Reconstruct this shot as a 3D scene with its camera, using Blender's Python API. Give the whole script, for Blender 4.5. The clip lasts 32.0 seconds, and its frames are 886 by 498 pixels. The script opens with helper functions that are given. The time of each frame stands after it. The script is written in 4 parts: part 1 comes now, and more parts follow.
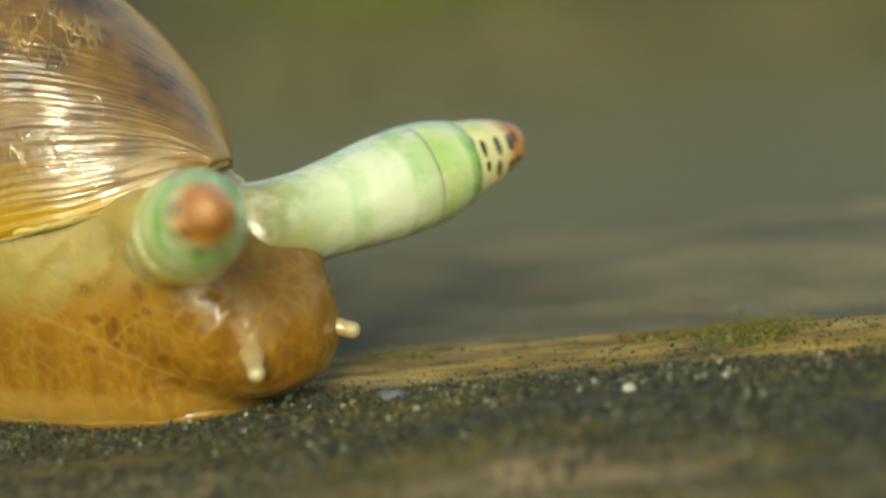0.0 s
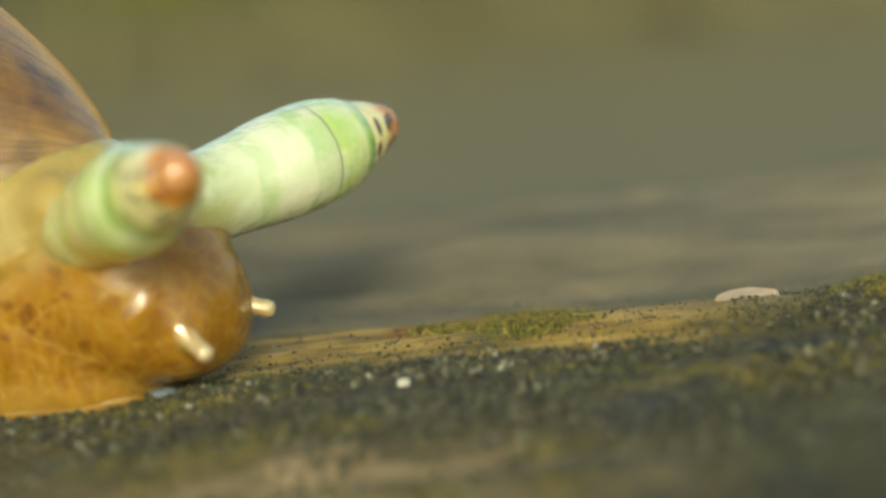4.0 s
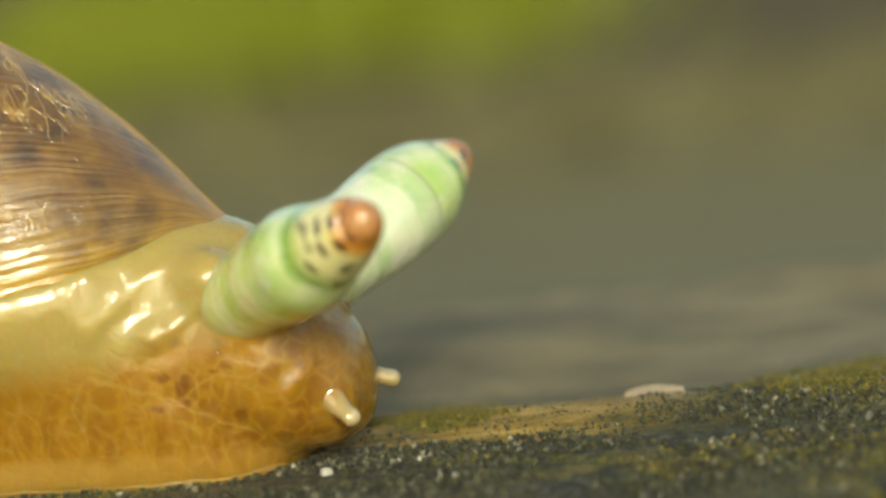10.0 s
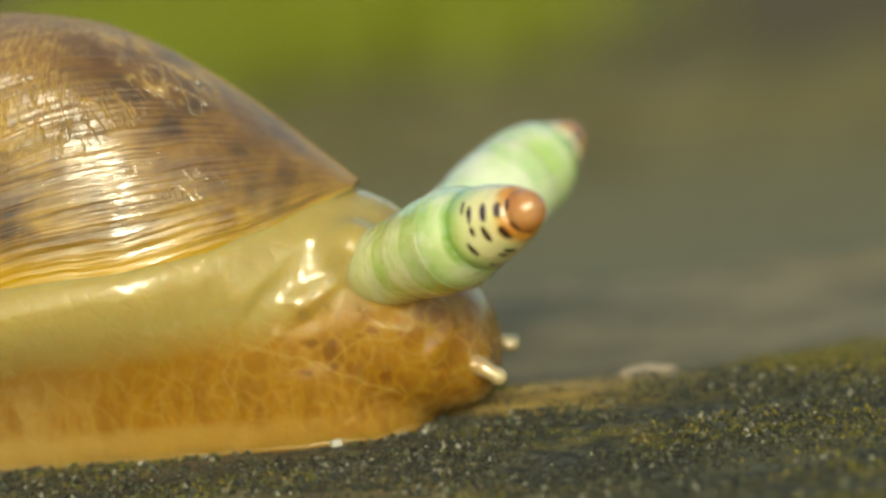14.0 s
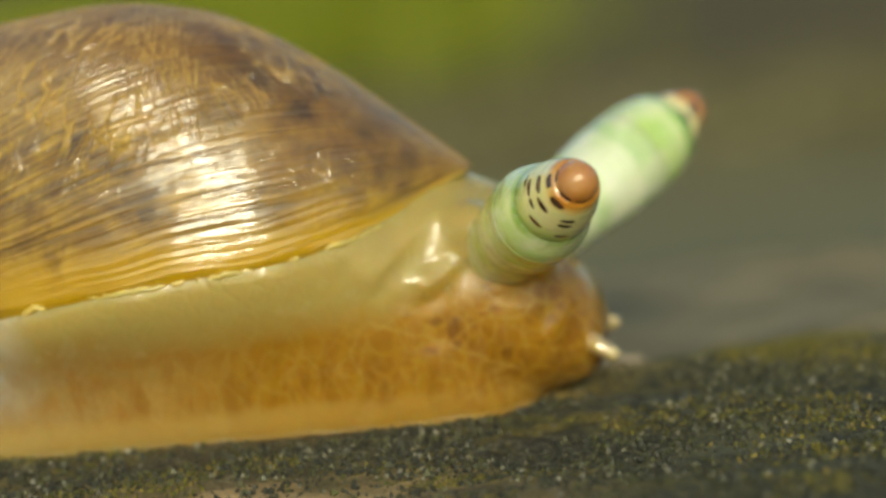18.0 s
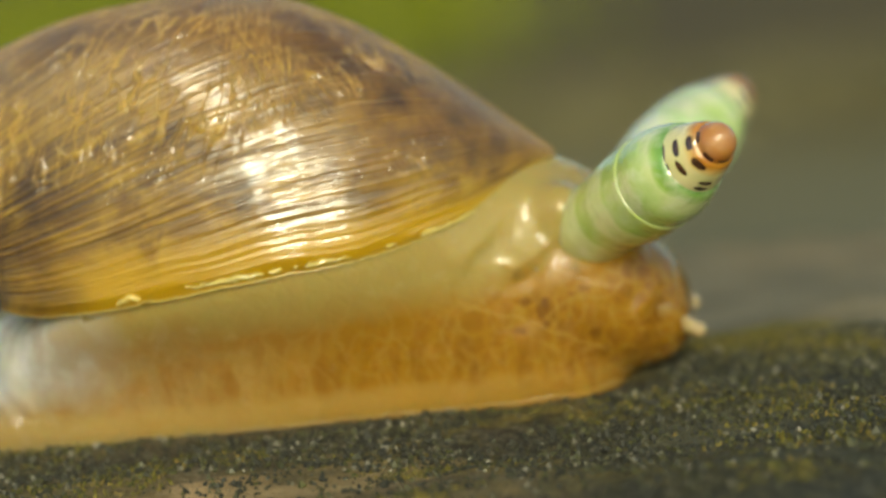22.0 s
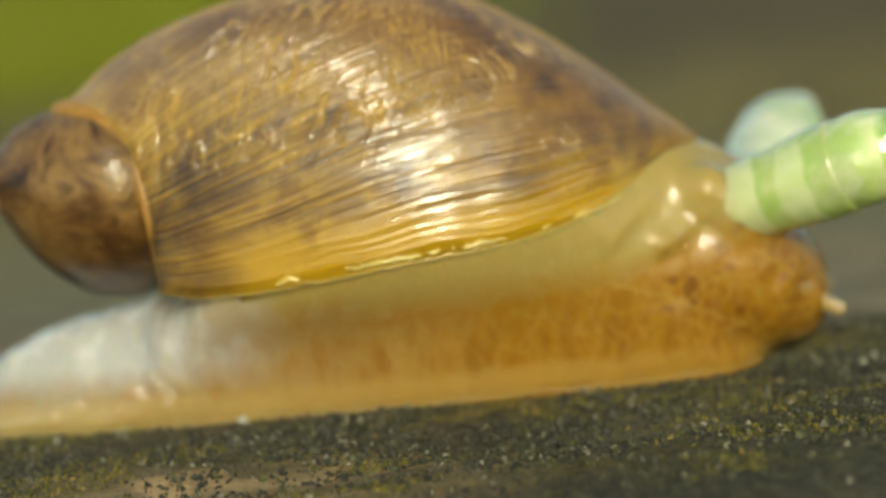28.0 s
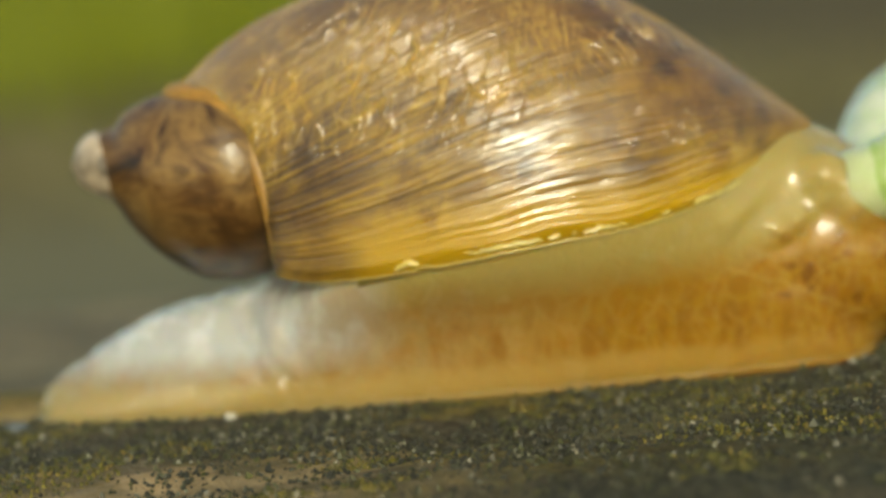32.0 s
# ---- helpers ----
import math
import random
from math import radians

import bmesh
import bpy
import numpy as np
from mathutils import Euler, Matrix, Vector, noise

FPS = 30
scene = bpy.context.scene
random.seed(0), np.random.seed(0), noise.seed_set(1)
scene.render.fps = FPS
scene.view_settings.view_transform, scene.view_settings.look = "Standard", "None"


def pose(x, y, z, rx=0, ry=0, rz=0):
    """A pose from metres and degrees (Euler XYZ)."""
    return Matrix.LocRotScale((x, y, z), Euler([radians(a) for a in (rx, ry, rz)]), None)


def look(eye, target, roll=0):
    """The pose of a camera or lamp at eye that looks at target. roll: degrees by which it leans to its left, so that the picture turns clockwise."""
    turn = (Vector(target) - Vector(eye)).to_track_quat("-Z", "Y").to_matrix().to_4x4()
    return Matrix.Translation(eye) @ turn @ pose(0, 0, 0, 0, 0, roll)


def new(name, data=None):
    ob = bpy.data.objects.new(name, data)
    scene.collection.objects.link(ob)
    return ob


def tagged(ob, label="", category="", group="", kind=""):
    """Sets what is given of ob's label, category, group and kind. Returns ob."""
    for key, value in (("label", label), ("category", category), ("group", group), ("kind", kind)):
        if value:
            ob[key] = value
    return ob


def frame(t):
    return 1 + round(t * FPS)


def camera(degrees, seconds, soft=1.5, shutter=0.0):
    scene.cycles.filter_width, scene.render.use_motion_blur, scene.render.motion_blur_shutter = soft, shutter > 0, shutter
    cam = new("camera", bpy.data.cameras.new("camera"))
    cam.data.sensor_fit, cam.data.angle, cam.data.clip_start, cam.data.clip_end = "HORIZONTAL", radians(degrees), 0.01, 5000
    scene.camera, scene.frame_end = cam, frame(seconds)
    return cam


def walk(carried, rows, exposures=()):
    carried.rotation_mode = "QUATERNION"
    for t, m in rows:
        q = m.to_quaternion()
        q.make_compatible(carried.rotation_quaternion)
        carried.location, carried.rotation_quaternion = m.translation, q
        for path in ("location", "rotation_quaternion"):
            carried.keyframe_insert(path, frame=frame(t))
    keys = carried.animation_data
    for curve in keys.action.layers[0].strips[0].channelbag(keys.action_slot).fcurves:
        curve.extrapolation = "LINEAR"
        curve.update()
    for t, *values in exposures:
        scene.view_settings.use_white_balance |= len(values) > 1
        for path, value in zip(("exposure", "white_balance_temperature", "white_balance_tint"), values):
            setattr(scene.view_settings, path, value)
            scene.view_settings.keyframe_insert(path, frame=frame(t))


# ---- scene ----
from mathutils.bvhtree import BVHTree

# ---------------------------------------------------------------- camera
cam = camera(20, 32.0, soft=2.9)
cam.data.dof.use_dof = True
cam.data.dof.focus_distance = 0.048
cam.data.dof.aperture_fstop = 56
PATH = [
    (0, (0.002635, -0.048169, 0.011500), (-0.007311, -0.000098, 0.002000), -7.49),
    (0.5, (0.002871, -0.048208, 0.011500), (-0.006002, 0.000022, 0.001749), -7.41),
    (1, (0.003044, -0.047913, 0.011500), (-0.004908, 0.000419, 0.001463), -7.29),
    (1.5, (0.003139, -0.047582, 0.011500), (-0.004108, 0.000816, 0.001247), -7.14),
    (2, (0.003107, -0.047337, 0.011500), (-0.003748, 0.001091, 0.001123), -7.07),
    (2.5, (0.002998, -0.046973, 0.011500), (-0.003693, 0.001456, 0.001017), -7.09),
    (3, (0.002893, -0.046581, 0.011500), (-0.003658, 0.001843, 0.000908), -7.17),
    (3.5, (0.002865, -0.047051, 0.011500), (-0.003355, 0.001444, 0.001031), -7.09),
    (5.5, (0.002911, -0.048467, 0.011500), (-0.002226, 0.000295, 0.001708), -6.75),
    (6, (0.003040, -0.048959, 0.011500), (-0.001988, -0.000143, 0.001923), -6.43),
    (6.5, (0.003010, -0.049132, 0.011500), (-0.001766, -0.000257, 0.002095), -6.28),
    (7, (0.003023, -0.049177, 0.011500), (-0.001567, -0.000251, 0.002273), -6.31),
    (7.5, (0.002987, -0.049088, 0.011500), (-0.001388, -0.000109, 0.002452), -6.36),
    (8, (0.002991, -0.048864, 0.011500), (-0.001252, 0.000155, 0.002603), -6.37),
    (8.5, (0.002884, -0.048498, 0.011500), (-0.001098, 0.000558, 0.002686), -6.34),
    (9, (0.002758, -0.048352, 0.011500), (-0.000956, 0.000739, 0.002766), -6.28),
    (9.5, (0.002752, -0.048913, 0.011500), (-0.000917, 0.000225, 0.003016), -6.22),
    (10, (0.002897, -0.049819, 0.011500), (-0.001026, -0.000641, 0.003370), -6.22),
    (10.5, (0.003078, -0.050851, 0.011500), (-0.001098, -0.001650, 0.003634), -6.24),
    (11, (0.003305, -0.051843, 0.011500), (-0.001069, -0.002639, 0.003769), -6.18),
    (11.5, (0.003477, -0.052433, 0.011500), (-0.001038, -0.003242, 0.003766), -6.14),
    (12, (0.003407, -0.052750, 0.011500), (-0.001009, -0.003556, 0.003728), -6.18),
    (12.5, (0.003283, -0.052885, 0.011500), (-0.000992, -0.003686, 0.003678), -6.21),
    (13, (0.003172, -0.052845, 0.011500), (-0.000972, -0.003642, 0.003632), -6.2),
    (13.5, (0.003091, -0.052588, 0.011500), (-0.000978, -0.003392, 0.003555), -6.04),
    (15.5, (0.002996, -0.052411, 0.011500), (-0.000619, -0.003198, 0.003432), -5.86),
    (16, (0.002781, -0.053084, 0.011500), (-0.000503, -0.003836, 0.003512), -5.8),
    (16.5, (0.002566, -0.053454, 0.011500), (-0.000463, -0.004181, 0.003560), -5.79),
    (17, (0.002438, -0.053661, 0.011500), (-0.000445, -0.004380, 0.003556), -5.76),
    (17.5, (0.002382, -0.054071, 0.011500), (-0.000426, -0.004780, 0.003590), -5.79),
    (18, (0.002403, -0.054367, 0.011500), (-0.000382, -0.005071, 0.003616), -5.81),
    (18.5, (0.002441, -0.054558, 0.011500), (-0.000306, -0.005258, 0.003628), -5.79),
    (19, (0.002422, -0.054485, 0.011500), (-0.000177, -0.005183, 0.003588), -5.82),
    (19.5, (0.002347, -0.054351, 0.011500), (-0.000018, -0.005045, 0.003542), -5.87),
    (20, (0.002280, -0.054121, 0.011500), (0.000155, -0.004811, 0.003501), -5.98),
    (20.5, (0.002279, -0.053822, 0.011500), (0.000295, -0.004512, 0.003465), -6.1),
    (21, (0.002341, -0.053587, 0.011500), (0.000403, -0.004279, 0.003442), -6.15),
    (21.5, (0.002361, -0.053996, 0.011500), (0.000386, -0.004692, 0.003422), -6.13),
    (22, (0.002337, -0.054651, 0.011500), (0.000299, -0.005346, 0.003448), -6.06),
    (22.5, (0.002280, -0.055190, 0.011500), (0.000259, -0.005881, 0.003464), -5.99),
    (23, (0.002234, -0.055451, 0.011500), (0.000250, -0.006138, 0.003481), -5.98),
    (23.5, (0.002192, -0.055486, 0.011500), (0.000253, -0.006174, 0.003468), -5.92),
    (24, (0.002090, -0.055511, 0.011500), (0.000285, -0.006194, 0.003462), -5.81),
    (24.5, (0.001989, -0.055493, 0.011500), (0.000369, -0.006167, 0.003483), -5.75),
    (25, (0.001924, -0.055466, 0.011500), (0.000514, -0.006125, 0.003533), -5.75),
    (25.5, (0.001911, -0.055465, 0.011500), (0.000684, -0.006108, 0.003604), -5.79),
    (27.5, (0.001905, -0.055500, 0.011500), (0.001164, -0.006149, 0.003503), -5.94),
    (28, (0.001928, -0.055643, 0.011500), (0.001185, -0.006296, 0.003480), -5.83),
    (28.5, (0.001943, -0.055716, 0.011500), (0.001198, -0.006375, 0.003440), -5.76),
    (29, (0.001949, -0.055767, 0.011500), (0.001237, -0.006433, 0.003399), -5.77),
    (29.5, (0.001974, -0.055763, 0.011500), (0.001273, -0.006436, 0.003356), -5.74),
    (30, (0.002026, -0.055699, 0.011500), (0.001287, -0.006377, 0.003328), -5.61),
    (30.5, (0.002065, -0.055582, 0.011500), (0.001287, -0.006264, 0.003309), -5.5),
    (31, (0.002044, -0.055426, 0.011500), (0.001323, -0.006110, 0.003292), -5.53),
    (31.5, (0.001993, -0.055435, 0.011500), (0.001356, -0.006112, 0.003326), -5.52),
    (32, (0.001926, -0.055391, 0.011500), (0.001404, -0.006061, 0.003358), -5.5),
]
walk(cam, [(t, look(eye, target, roll)) for t, eye, target, roll in PATH], [(0, 0.1, 7500, -13), (1, 0.08, 7500, -14), (2, 0.33, 7600, -12), (3, 0.36, 7650, -11), (6, 0.32, 7700, -9), (9, 0.27, 7700, -9), (13, 0.2, 7700, -9.5), (16, 0.0, 7600, -10.5), (19, -0.05, 7600, -10.5), (24, 0.0, 7700, -9), (32, 0.02, 7700, -8.5)])

# ---------------------------------------------------------------- light
SUN_ELEVATION, SUN_TURN = 29.0, 174.0
world = bpy.data.worlds.new("sky")
scene.world = world
world.use_nodes = True
sky = world.node_tree.nodes.new("ShaderNodeTexSky")
sky.sky_type, sky.sun_disc = "NISHITA", False
sky.sun_elevation, sky.sun_rotation = radians(SUN_ELEVATION), radians(SUN_TURN)
background = world.node_tree.nodes["Background"]
world.node_tree.links.new(sky.outputs[0], background.inputs[0])
sky.dust_density = 3.0
background.inputs[1].default_value = 0.15
sun = new("sun", bpy.data.lights.new("sun", "SUN"))
sun.data.energy, sun.data.angle, sun.data.color = 1.7, radians(16), (1.0, 0.95, 0.88)
_d = Vector((math.sin(radians(SUN_TURN)) * math.cos(radians(SUN_ELEVATION)),
             math.cos(radians(SUN_TURN)) * math.cos(radians(SUN_ELEVATION)), math.sin(radians(SUN_ELEVATION))))
sun.matrix_world = look(_d, (0, 0, 0))

# ---------------------------------------------------------------- helpers
MM = 0.001


def smooth_curve(pairs):
    """A smooth function through the given (x, y) pairs."""
    xs = np.array([p[0] for p in pairs], float)
    ys = np.array([p[1] for p in pairs], float)
    d = np.diff(ys) / np.diff(xs)
    m = np.r_[d[0], np.where(d[:-1] * d[1:] > 0, 2 * d[:-1] * d[1:] / (d[:-1] + d[1:] + 1e-12 * np.sign(d[:-1] + d[1:] + 1e-30)), 0), d[-1]]

    def value(x):
        x = min(max(x, xs[0]), xs[-1])
        i = min(int(np.searchsorted(xs, x, side="right")) - 1, len(xs) - 2)
        h = xs[i + 1] - xs[i]
        s = (x - xs[i]) / h
        return float((2 * s**3 - 3 * s**2 + 1) * ys[i] + (s**3 - 2 * s**2 + s) * h * m[i]
                     + (-2 * s**3 + 3 * s**2) * ys[i + 1] + (s**3 - s**2) * h * m[i + 1])

    return value


def catmull(points, n):
    """n points along a smooth line through the given 2D points."""
    p = [np.array(points[0]) * 2 - np.array(points[1])] + [np.array(q, float) for q in points]
    p.append(p[-1] * 2 - p[-2])
    out = []
    for k in range(n):
        u = k / (n - 1) * (len(points) - 1)
        i = min(int(u), len(points) - 2)
        s = u - i
        a, b, c, d = p[i], p[i + 1], p[i + 2], p[i + 3]
        out.append(0.5 * (2 * b + (c - a) * s + (2 * a - 5 * b + 4 * c - d) * s * s + (3 * b - a - 3 * c + d) * s**3))
    return out


def loft(rings, closed=True, caps=True):
    """A skin over rings of equally many points, in millimetres."""
    bm = bmesh.new()
    rows = [[bm.verts.new(Vector(p) * MM) for p in ring] for ring in rings]
    n = len(rows[0])
    for a, b in zip(rows, rows[1:]):
        for j in range(n if closed else n - 1):
            k = (j + 1) % n
            bm.faces.new((a[j], a[k], b[k], b[j]))
    if caps:
        for row in (rows[0], rows[-1]):
            bm.faces.new(row)
    bmesh.ops.remove_doubles(bm, verts=bm.verts, dist=2e-6)
    bmesh.ops.recalc_face_normals(bm, faces=bm.faces)
    return bm


def lathe(profile, sides=40):
    """A body of revolution round z from (z, radius) pairs, in millimetres."""
    return loft([[(r * math.cos(2 * math.pi * j / sides), r * math.sin(2 * math.pi * j / sides), z) for j in range(sides)] for z, r in profile])


def tube(bm, points, radius, sides=5):
    """Adds a thin tapering tube along points (millimetres) to bm."""
    rows = []
    for i, p in enumerate(points):
        a, b = Vector(points[max(i - 1, 0)]), Vector(points[min(i + 1, len(points) - 1)])
        along = (b - a).normalized()
        side = along.orthogonal().normalized()
        up = along.cross(side)
        r = radius * math.sqrt(max(math.sin(math.pi * (i + 0.35) / (len(points) - 0.3)), 0.05))
        rows.append([bm.verts.new((Vector(p) + side * r * math.cos(k * 2 * math.pi / sides) + up * r * math.sin(k * 2 * math.pi / sides)) * MM) for k in range(sides)])
    for a, b in zip(rows, rows[1:]):
        for k in range(sides):
            bm.faces.new((a[k], a[(k + 1) % sides], b[(k + 1) % sides], b[k]))
    bm.faces.new(rows[0])
    bm.faces.new(rows[-1])


def mesh_of(name, bm, material, smooth=True):
    me = bpy.data.meshes.new(name)
    bm.to_mesh(me)
    bm.free()
    for polygon in me.polygons:
        polygon.use_smooth = smooth
    me.materials.append(material)
    return me


def part(name, bm, material, parent, label="", smooth=True):
    ob = new(name, mesh_of(name, bm, material, smooth))
    ob.parent = parent
    return tagged(ob, label)


def thing(name, bm, material, label, category, group="", kind="", smooth=True):
    return tagged(new(name, mesh_of(name, bm, material, smooth)), label, category, group, kind)


def rough_noise(x, y, z=0.0, octaves=4):
    """Layered noise from about -1 to 1."""
    total, weight = 0.0, 1.0
    for k in range(octaves):
        total += weight * noise.noise((x * 2**k + 7 * k, y * 2**k - 3 * k, z * 2**k))
        weight *= 0.5
    return total


# ---------------------------------------------------------------- materials
class Nodes:
    """Short names for building a node material."""

    def __init__(self, name, **values):
        self.material = bpy.data.materials.new(name)
        self.material.use_nodes = True
        self.tree = self.material.node_tree
        self.shader = self.tree.nodes["Principled BSDF"]
        for key, value in values.items():
            self.shader.inputs[key.replace("_", " ")].default_value = value

    def add(self, kind, links=None, **settings):
        node = self.tree.nodes.new(kind)
        for key, value in settings.items():
            if key == "data_type":
                node.data_type = value
            elif key == "operation":
                node.operation = value
            elif key == "feature":
                node.feature = value
            elif key == "blend_type":
                node.blend_type = value
            elif key == "wave_type":
                node.wave_type = value
            elif key == "bands_direction":
                node.bands_direction = value
            elif key == "vector_type":
                node.vector_type = value
        for key, value in (links or {}).items():
            self.put(node.inputs[key], value)
        return node

    def put(self, socket, value):
        if hasattr(value, "is_linked"):
            self.tree.links.new(value, socket)
        elif hasattr(value, "outputs"):
            self.tree.links.new(value.outputs[0], socket)
        else:
            socket.default_value = value

    def place(self, scale=(1000, 1000, 1000), turn=(0, 0, 0)):
        """Object coordinates in millimetres, stretched and turned."""
        coords = self.add("ShaderNodeTexCoord")
        return self.add("ShaderNodeMapping", {"Vector": coords.outputs["Object"], "Scale": scale, "Rotation": [radians(a) for a in turn]})

    def axis(self, name, place=None):
        return self.add("ShaderNodeSeparateXYZ", {"Vector": place or self.place()}).outputs[name]

    def noise(self, place, scale, detail=4.0, rough=0.55, distortion=0.0):
        return self.add("ShaderNodeTexNoise", {"Vector": place, "Scale": scale, "Detail": detail, "Roughness": rough, "Distortion": distortion}).outputs["Fac"]

    def cells(self, place, scale, feature="F1", chance=1.0):
        return self.add("ShaderNodeTexVoronoi", {"Vector": place, "Scale": scale, "Randomness": chance}, feature=feature).outputs["Distance"]

    def ramp(self, value, *stops):
        node = self.add("ShaderNodeValToRGB", {"Fac": value})
        while len(node.color_ramp.elements) < len(stops):
            node.color_ramp.elements.new(0.5)
        for element, (at, colour) in zip(node.color_ramp.elements, stops):
            element.position = at
            element.color = (*colour, 1) if isinstance(colour, tuple) else (colour, colour, colour, 1)
        return node.outputs[0]

    def mix(self, fac, a, b, blend="MIX"):
        node = self.add("ShaderNodeMix", data_type="RGBA", blend_type=blend)
        for index, value in ((0, fac), (6, a), (7, b)):
            if isinstance(value, tuple) and len(value) == 3:
                value = (*value, 1)
            self.put(node.inputs[index], value)
        return node.outputs[2]

    def math(self, operation, a, b=0.0):
        return self.add("ShaderNodeMath", {0: a, 1: b}, operation=operation).outputs[0]

    def span(self, value, low, high):
        """0 below low, 1 above high."""
        return self.add("ShaderNodeMapRange", {"Value": value, "From Min": low, "From Max": high}).outputs[0]

    def colour(self, value):
        self.put(self.shader.inputs["Base Color"], value)

    def relief(self, height, distance, strength=1.0):
        bump = self.add("ShaderNodeBump", {"Height": height, "Distance": distance * MM, "Strength": strength})
        self.put(self.shader.inputs["Normal"], bump)


    def glaze(self, height, distance, strength=1.0):
        """The relief of the wet film on top."""
        bump = self.add("ShaderNodeBump", {"Height": height, "Distance": distance * MM, "Strength": strength})
        self.put(self.shader.inputs["Coat Normal"], bump)

    def gloss(self, value):
        self.put(self.shader.inputs["Roughness"], value)


def wet(n, weight, radius, colour=(1.0, 0.55, 0.2)):
    """Light seeping through moist flesh."""
    n.shader.inputs["Subsurface Weight"].default_value = weight
    n.shader.inputs["Subsurface Radius"].default_value = colour
    n.shader.inputs["Subsurface Scale"].default_value = radius * MM


def skin_material():
    n = Nodes("snail_skin", Roughness=0.35, Coat_Weight=0.9, Coat_Roughness=0.04, Specular_IOR_Level=0.2)
    p = n.place()
    x, z = n.axis("X", p), n.axis("Z", p)
    bent = n.mix(0.7, p.outputs[0], n.add("ShaderNodeTexNoise", {"Vector": p, "Scale": 1.3, "Detail": 3.0}).outputs["Color"], "ADD")
    net = n.ramp(n.cells(bent, 2.5, "DISTANCE_TO_EDGE"), (0.05, 0.0), (0.13, 0.7), (0.26, 1.0))
    speck = n.ramp(n.noise(p, 2.3, 5.0, 0.6), (0.42, 0.0), (0.62, 1.0))
    flesh = n.mix(n.span(x, -14.0, -4.0), (0.328, 0.273, 0.172), (0.32, 0.172, 0.019))
    flesh = n.mix(n.math("MULTIPLY", speck, 0.4), flesh, (0.312, 0.148, 0.0195))
    bars = n.ramp(n.noise(n.place((1500, 1500, 260)), 2.0, 3.0), (0.46, 0.0), (0.60, 1.0))
    bars = n.math("MULTIPLY", n.math("MULTIPLY", bars, n.span(z, 2.0, 1.2)), n.span(x, -13.0, -6.0))
    flesh = n.mix(n.math("MULTIPLY", bars, 0.5), flesh, (0.203, 0.0897, 0.0109))
    fans = n.mix(0.6, n.place((1000, 1000, 480)).outputs[0], n.add("ShaderNodeTexNoise", {"Vector": p, "Scale": 1.2, "Detail": 3.0}).outputs["Color"], "ADD")
    veins = n.math("MULTIPLY", n.ramp(n.cells(fans, 2.1, "DISTANCE_TO_EDGE"), (0.015, 1.0), (0.09, 0.0)), n.math("MULTIPLY", n.span(z, 2.9, 2.2), n.span(x, -12.0, -7.0)))
    flesh = n.mix(n.math("MULTIPLY", veins, 0.15), flesh, (0.484, 0.335, 0.109))
    dark = n.math("MULTIPLY", n.math("MULTIPLY", net, n.span(x, -5.5, 0.5)), n.math("MULTIPLY", n.span(z, 3.4, 2.4), n.span(n.noise(p, 0.9, 2.0), 0.34, 0.56)))
    flesh = n.mix(n.math("MULTIPLY", dark, 0.5), flesh, (0.17, 0.062, 0.007))
    snout = n.math("MULTIPLY", n.span(x, 1.4, 2.5), n.math("ADD", n.math("MULTIPLY", net, 0.6), n.span(n.noise(p, 1.4), 0.35, 0.8)))
    flesh = n.mix(n.math("MULTIPLY", snout, 0.22), flesh, (0.133, 0.039, 0.0078))
    edge = n.math("SUBTRACT", n.math("ADD", z, n.math("MULTIPLY", n.noise(p, 0.9, 2.0), 0.8)), n.math("MULTIPLY", n.span(x, -1.8, 0.4), 0.55))
    mantle = n.math("MULTIPLY", n.math("MULTIPLY", n.span(edge, 2.4, 3.1), n.span(x, -11.0, -8.0)), n.span(x, 1.9, 0.7))
    flesh = n.mix(mantle, flesh, (0.367, 0.281, 0.0936))
    # pale grey hind skin, with a bluish-white sky gleam put into its colour
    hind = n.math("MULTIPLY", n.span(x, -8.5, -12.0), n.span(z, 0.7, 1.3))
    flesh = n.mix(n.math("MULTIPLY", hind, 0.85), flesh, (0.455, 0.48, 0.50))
    # whitish slime on the tail, its wet glints painted as pale bluish patches
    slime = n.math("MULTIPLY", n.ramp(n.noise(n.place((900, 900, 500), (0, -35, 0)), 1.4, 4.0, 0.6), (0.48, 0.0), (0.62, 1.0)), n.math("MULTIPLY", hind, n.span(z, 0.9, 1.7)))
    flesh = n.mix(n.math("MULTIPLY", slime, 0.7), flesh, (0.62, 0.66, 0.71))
    blots = n.math("MULTIPLY", n.ramp(n.cells(bent, 2.3), (0.2, 1.0), (0.36, 0.0)), n.math("MULTIPLY", n.math("MULTIPLY", n.span(x, -1.6, -0.6), n.span(x, 1.6, 0.9)), n.math("MULTIPLY", n.span(z, 2.5, 2.1), n.span(z, 1.0, 1.3))))
    flesh = n.mix(n.math("MULTIPLY", blots, 0.75), flesh, (0.15, 0.055, 0.008))
    wx = n.math("ADD", x, n.math("MULTIPLY", n.math("SUBTRACT", n.noise(p, 0.8, 3.0), 0.5), 2.2))
    for x0, z0, x1, z1, width in ((-1.6, 2.2, -0.2, 1.55, 0.07), (-0.2, 1.55, 1.3, 0.8, 0.06), (-1.85, 1.95, -2.0, 0.8, 0.06), (-3.1, 1.8, -3.2, 0.8, 0.05), (0.1, 1.7, 1.2, 2.2, 0.05)):
        length = math.hypot(x1 - x0, z1 - z0)
        ux, uz = (x1 - x0) / length, (z1 - z0) / length
        dx, dz = n.math("SUBTRACT", wx, x0), n.math("SUBTRACT", z, z0)
        along = n.math("ADD", n.math("MULTIPLY", dx, ux), n.math("MULTIPLY", dz, uz))
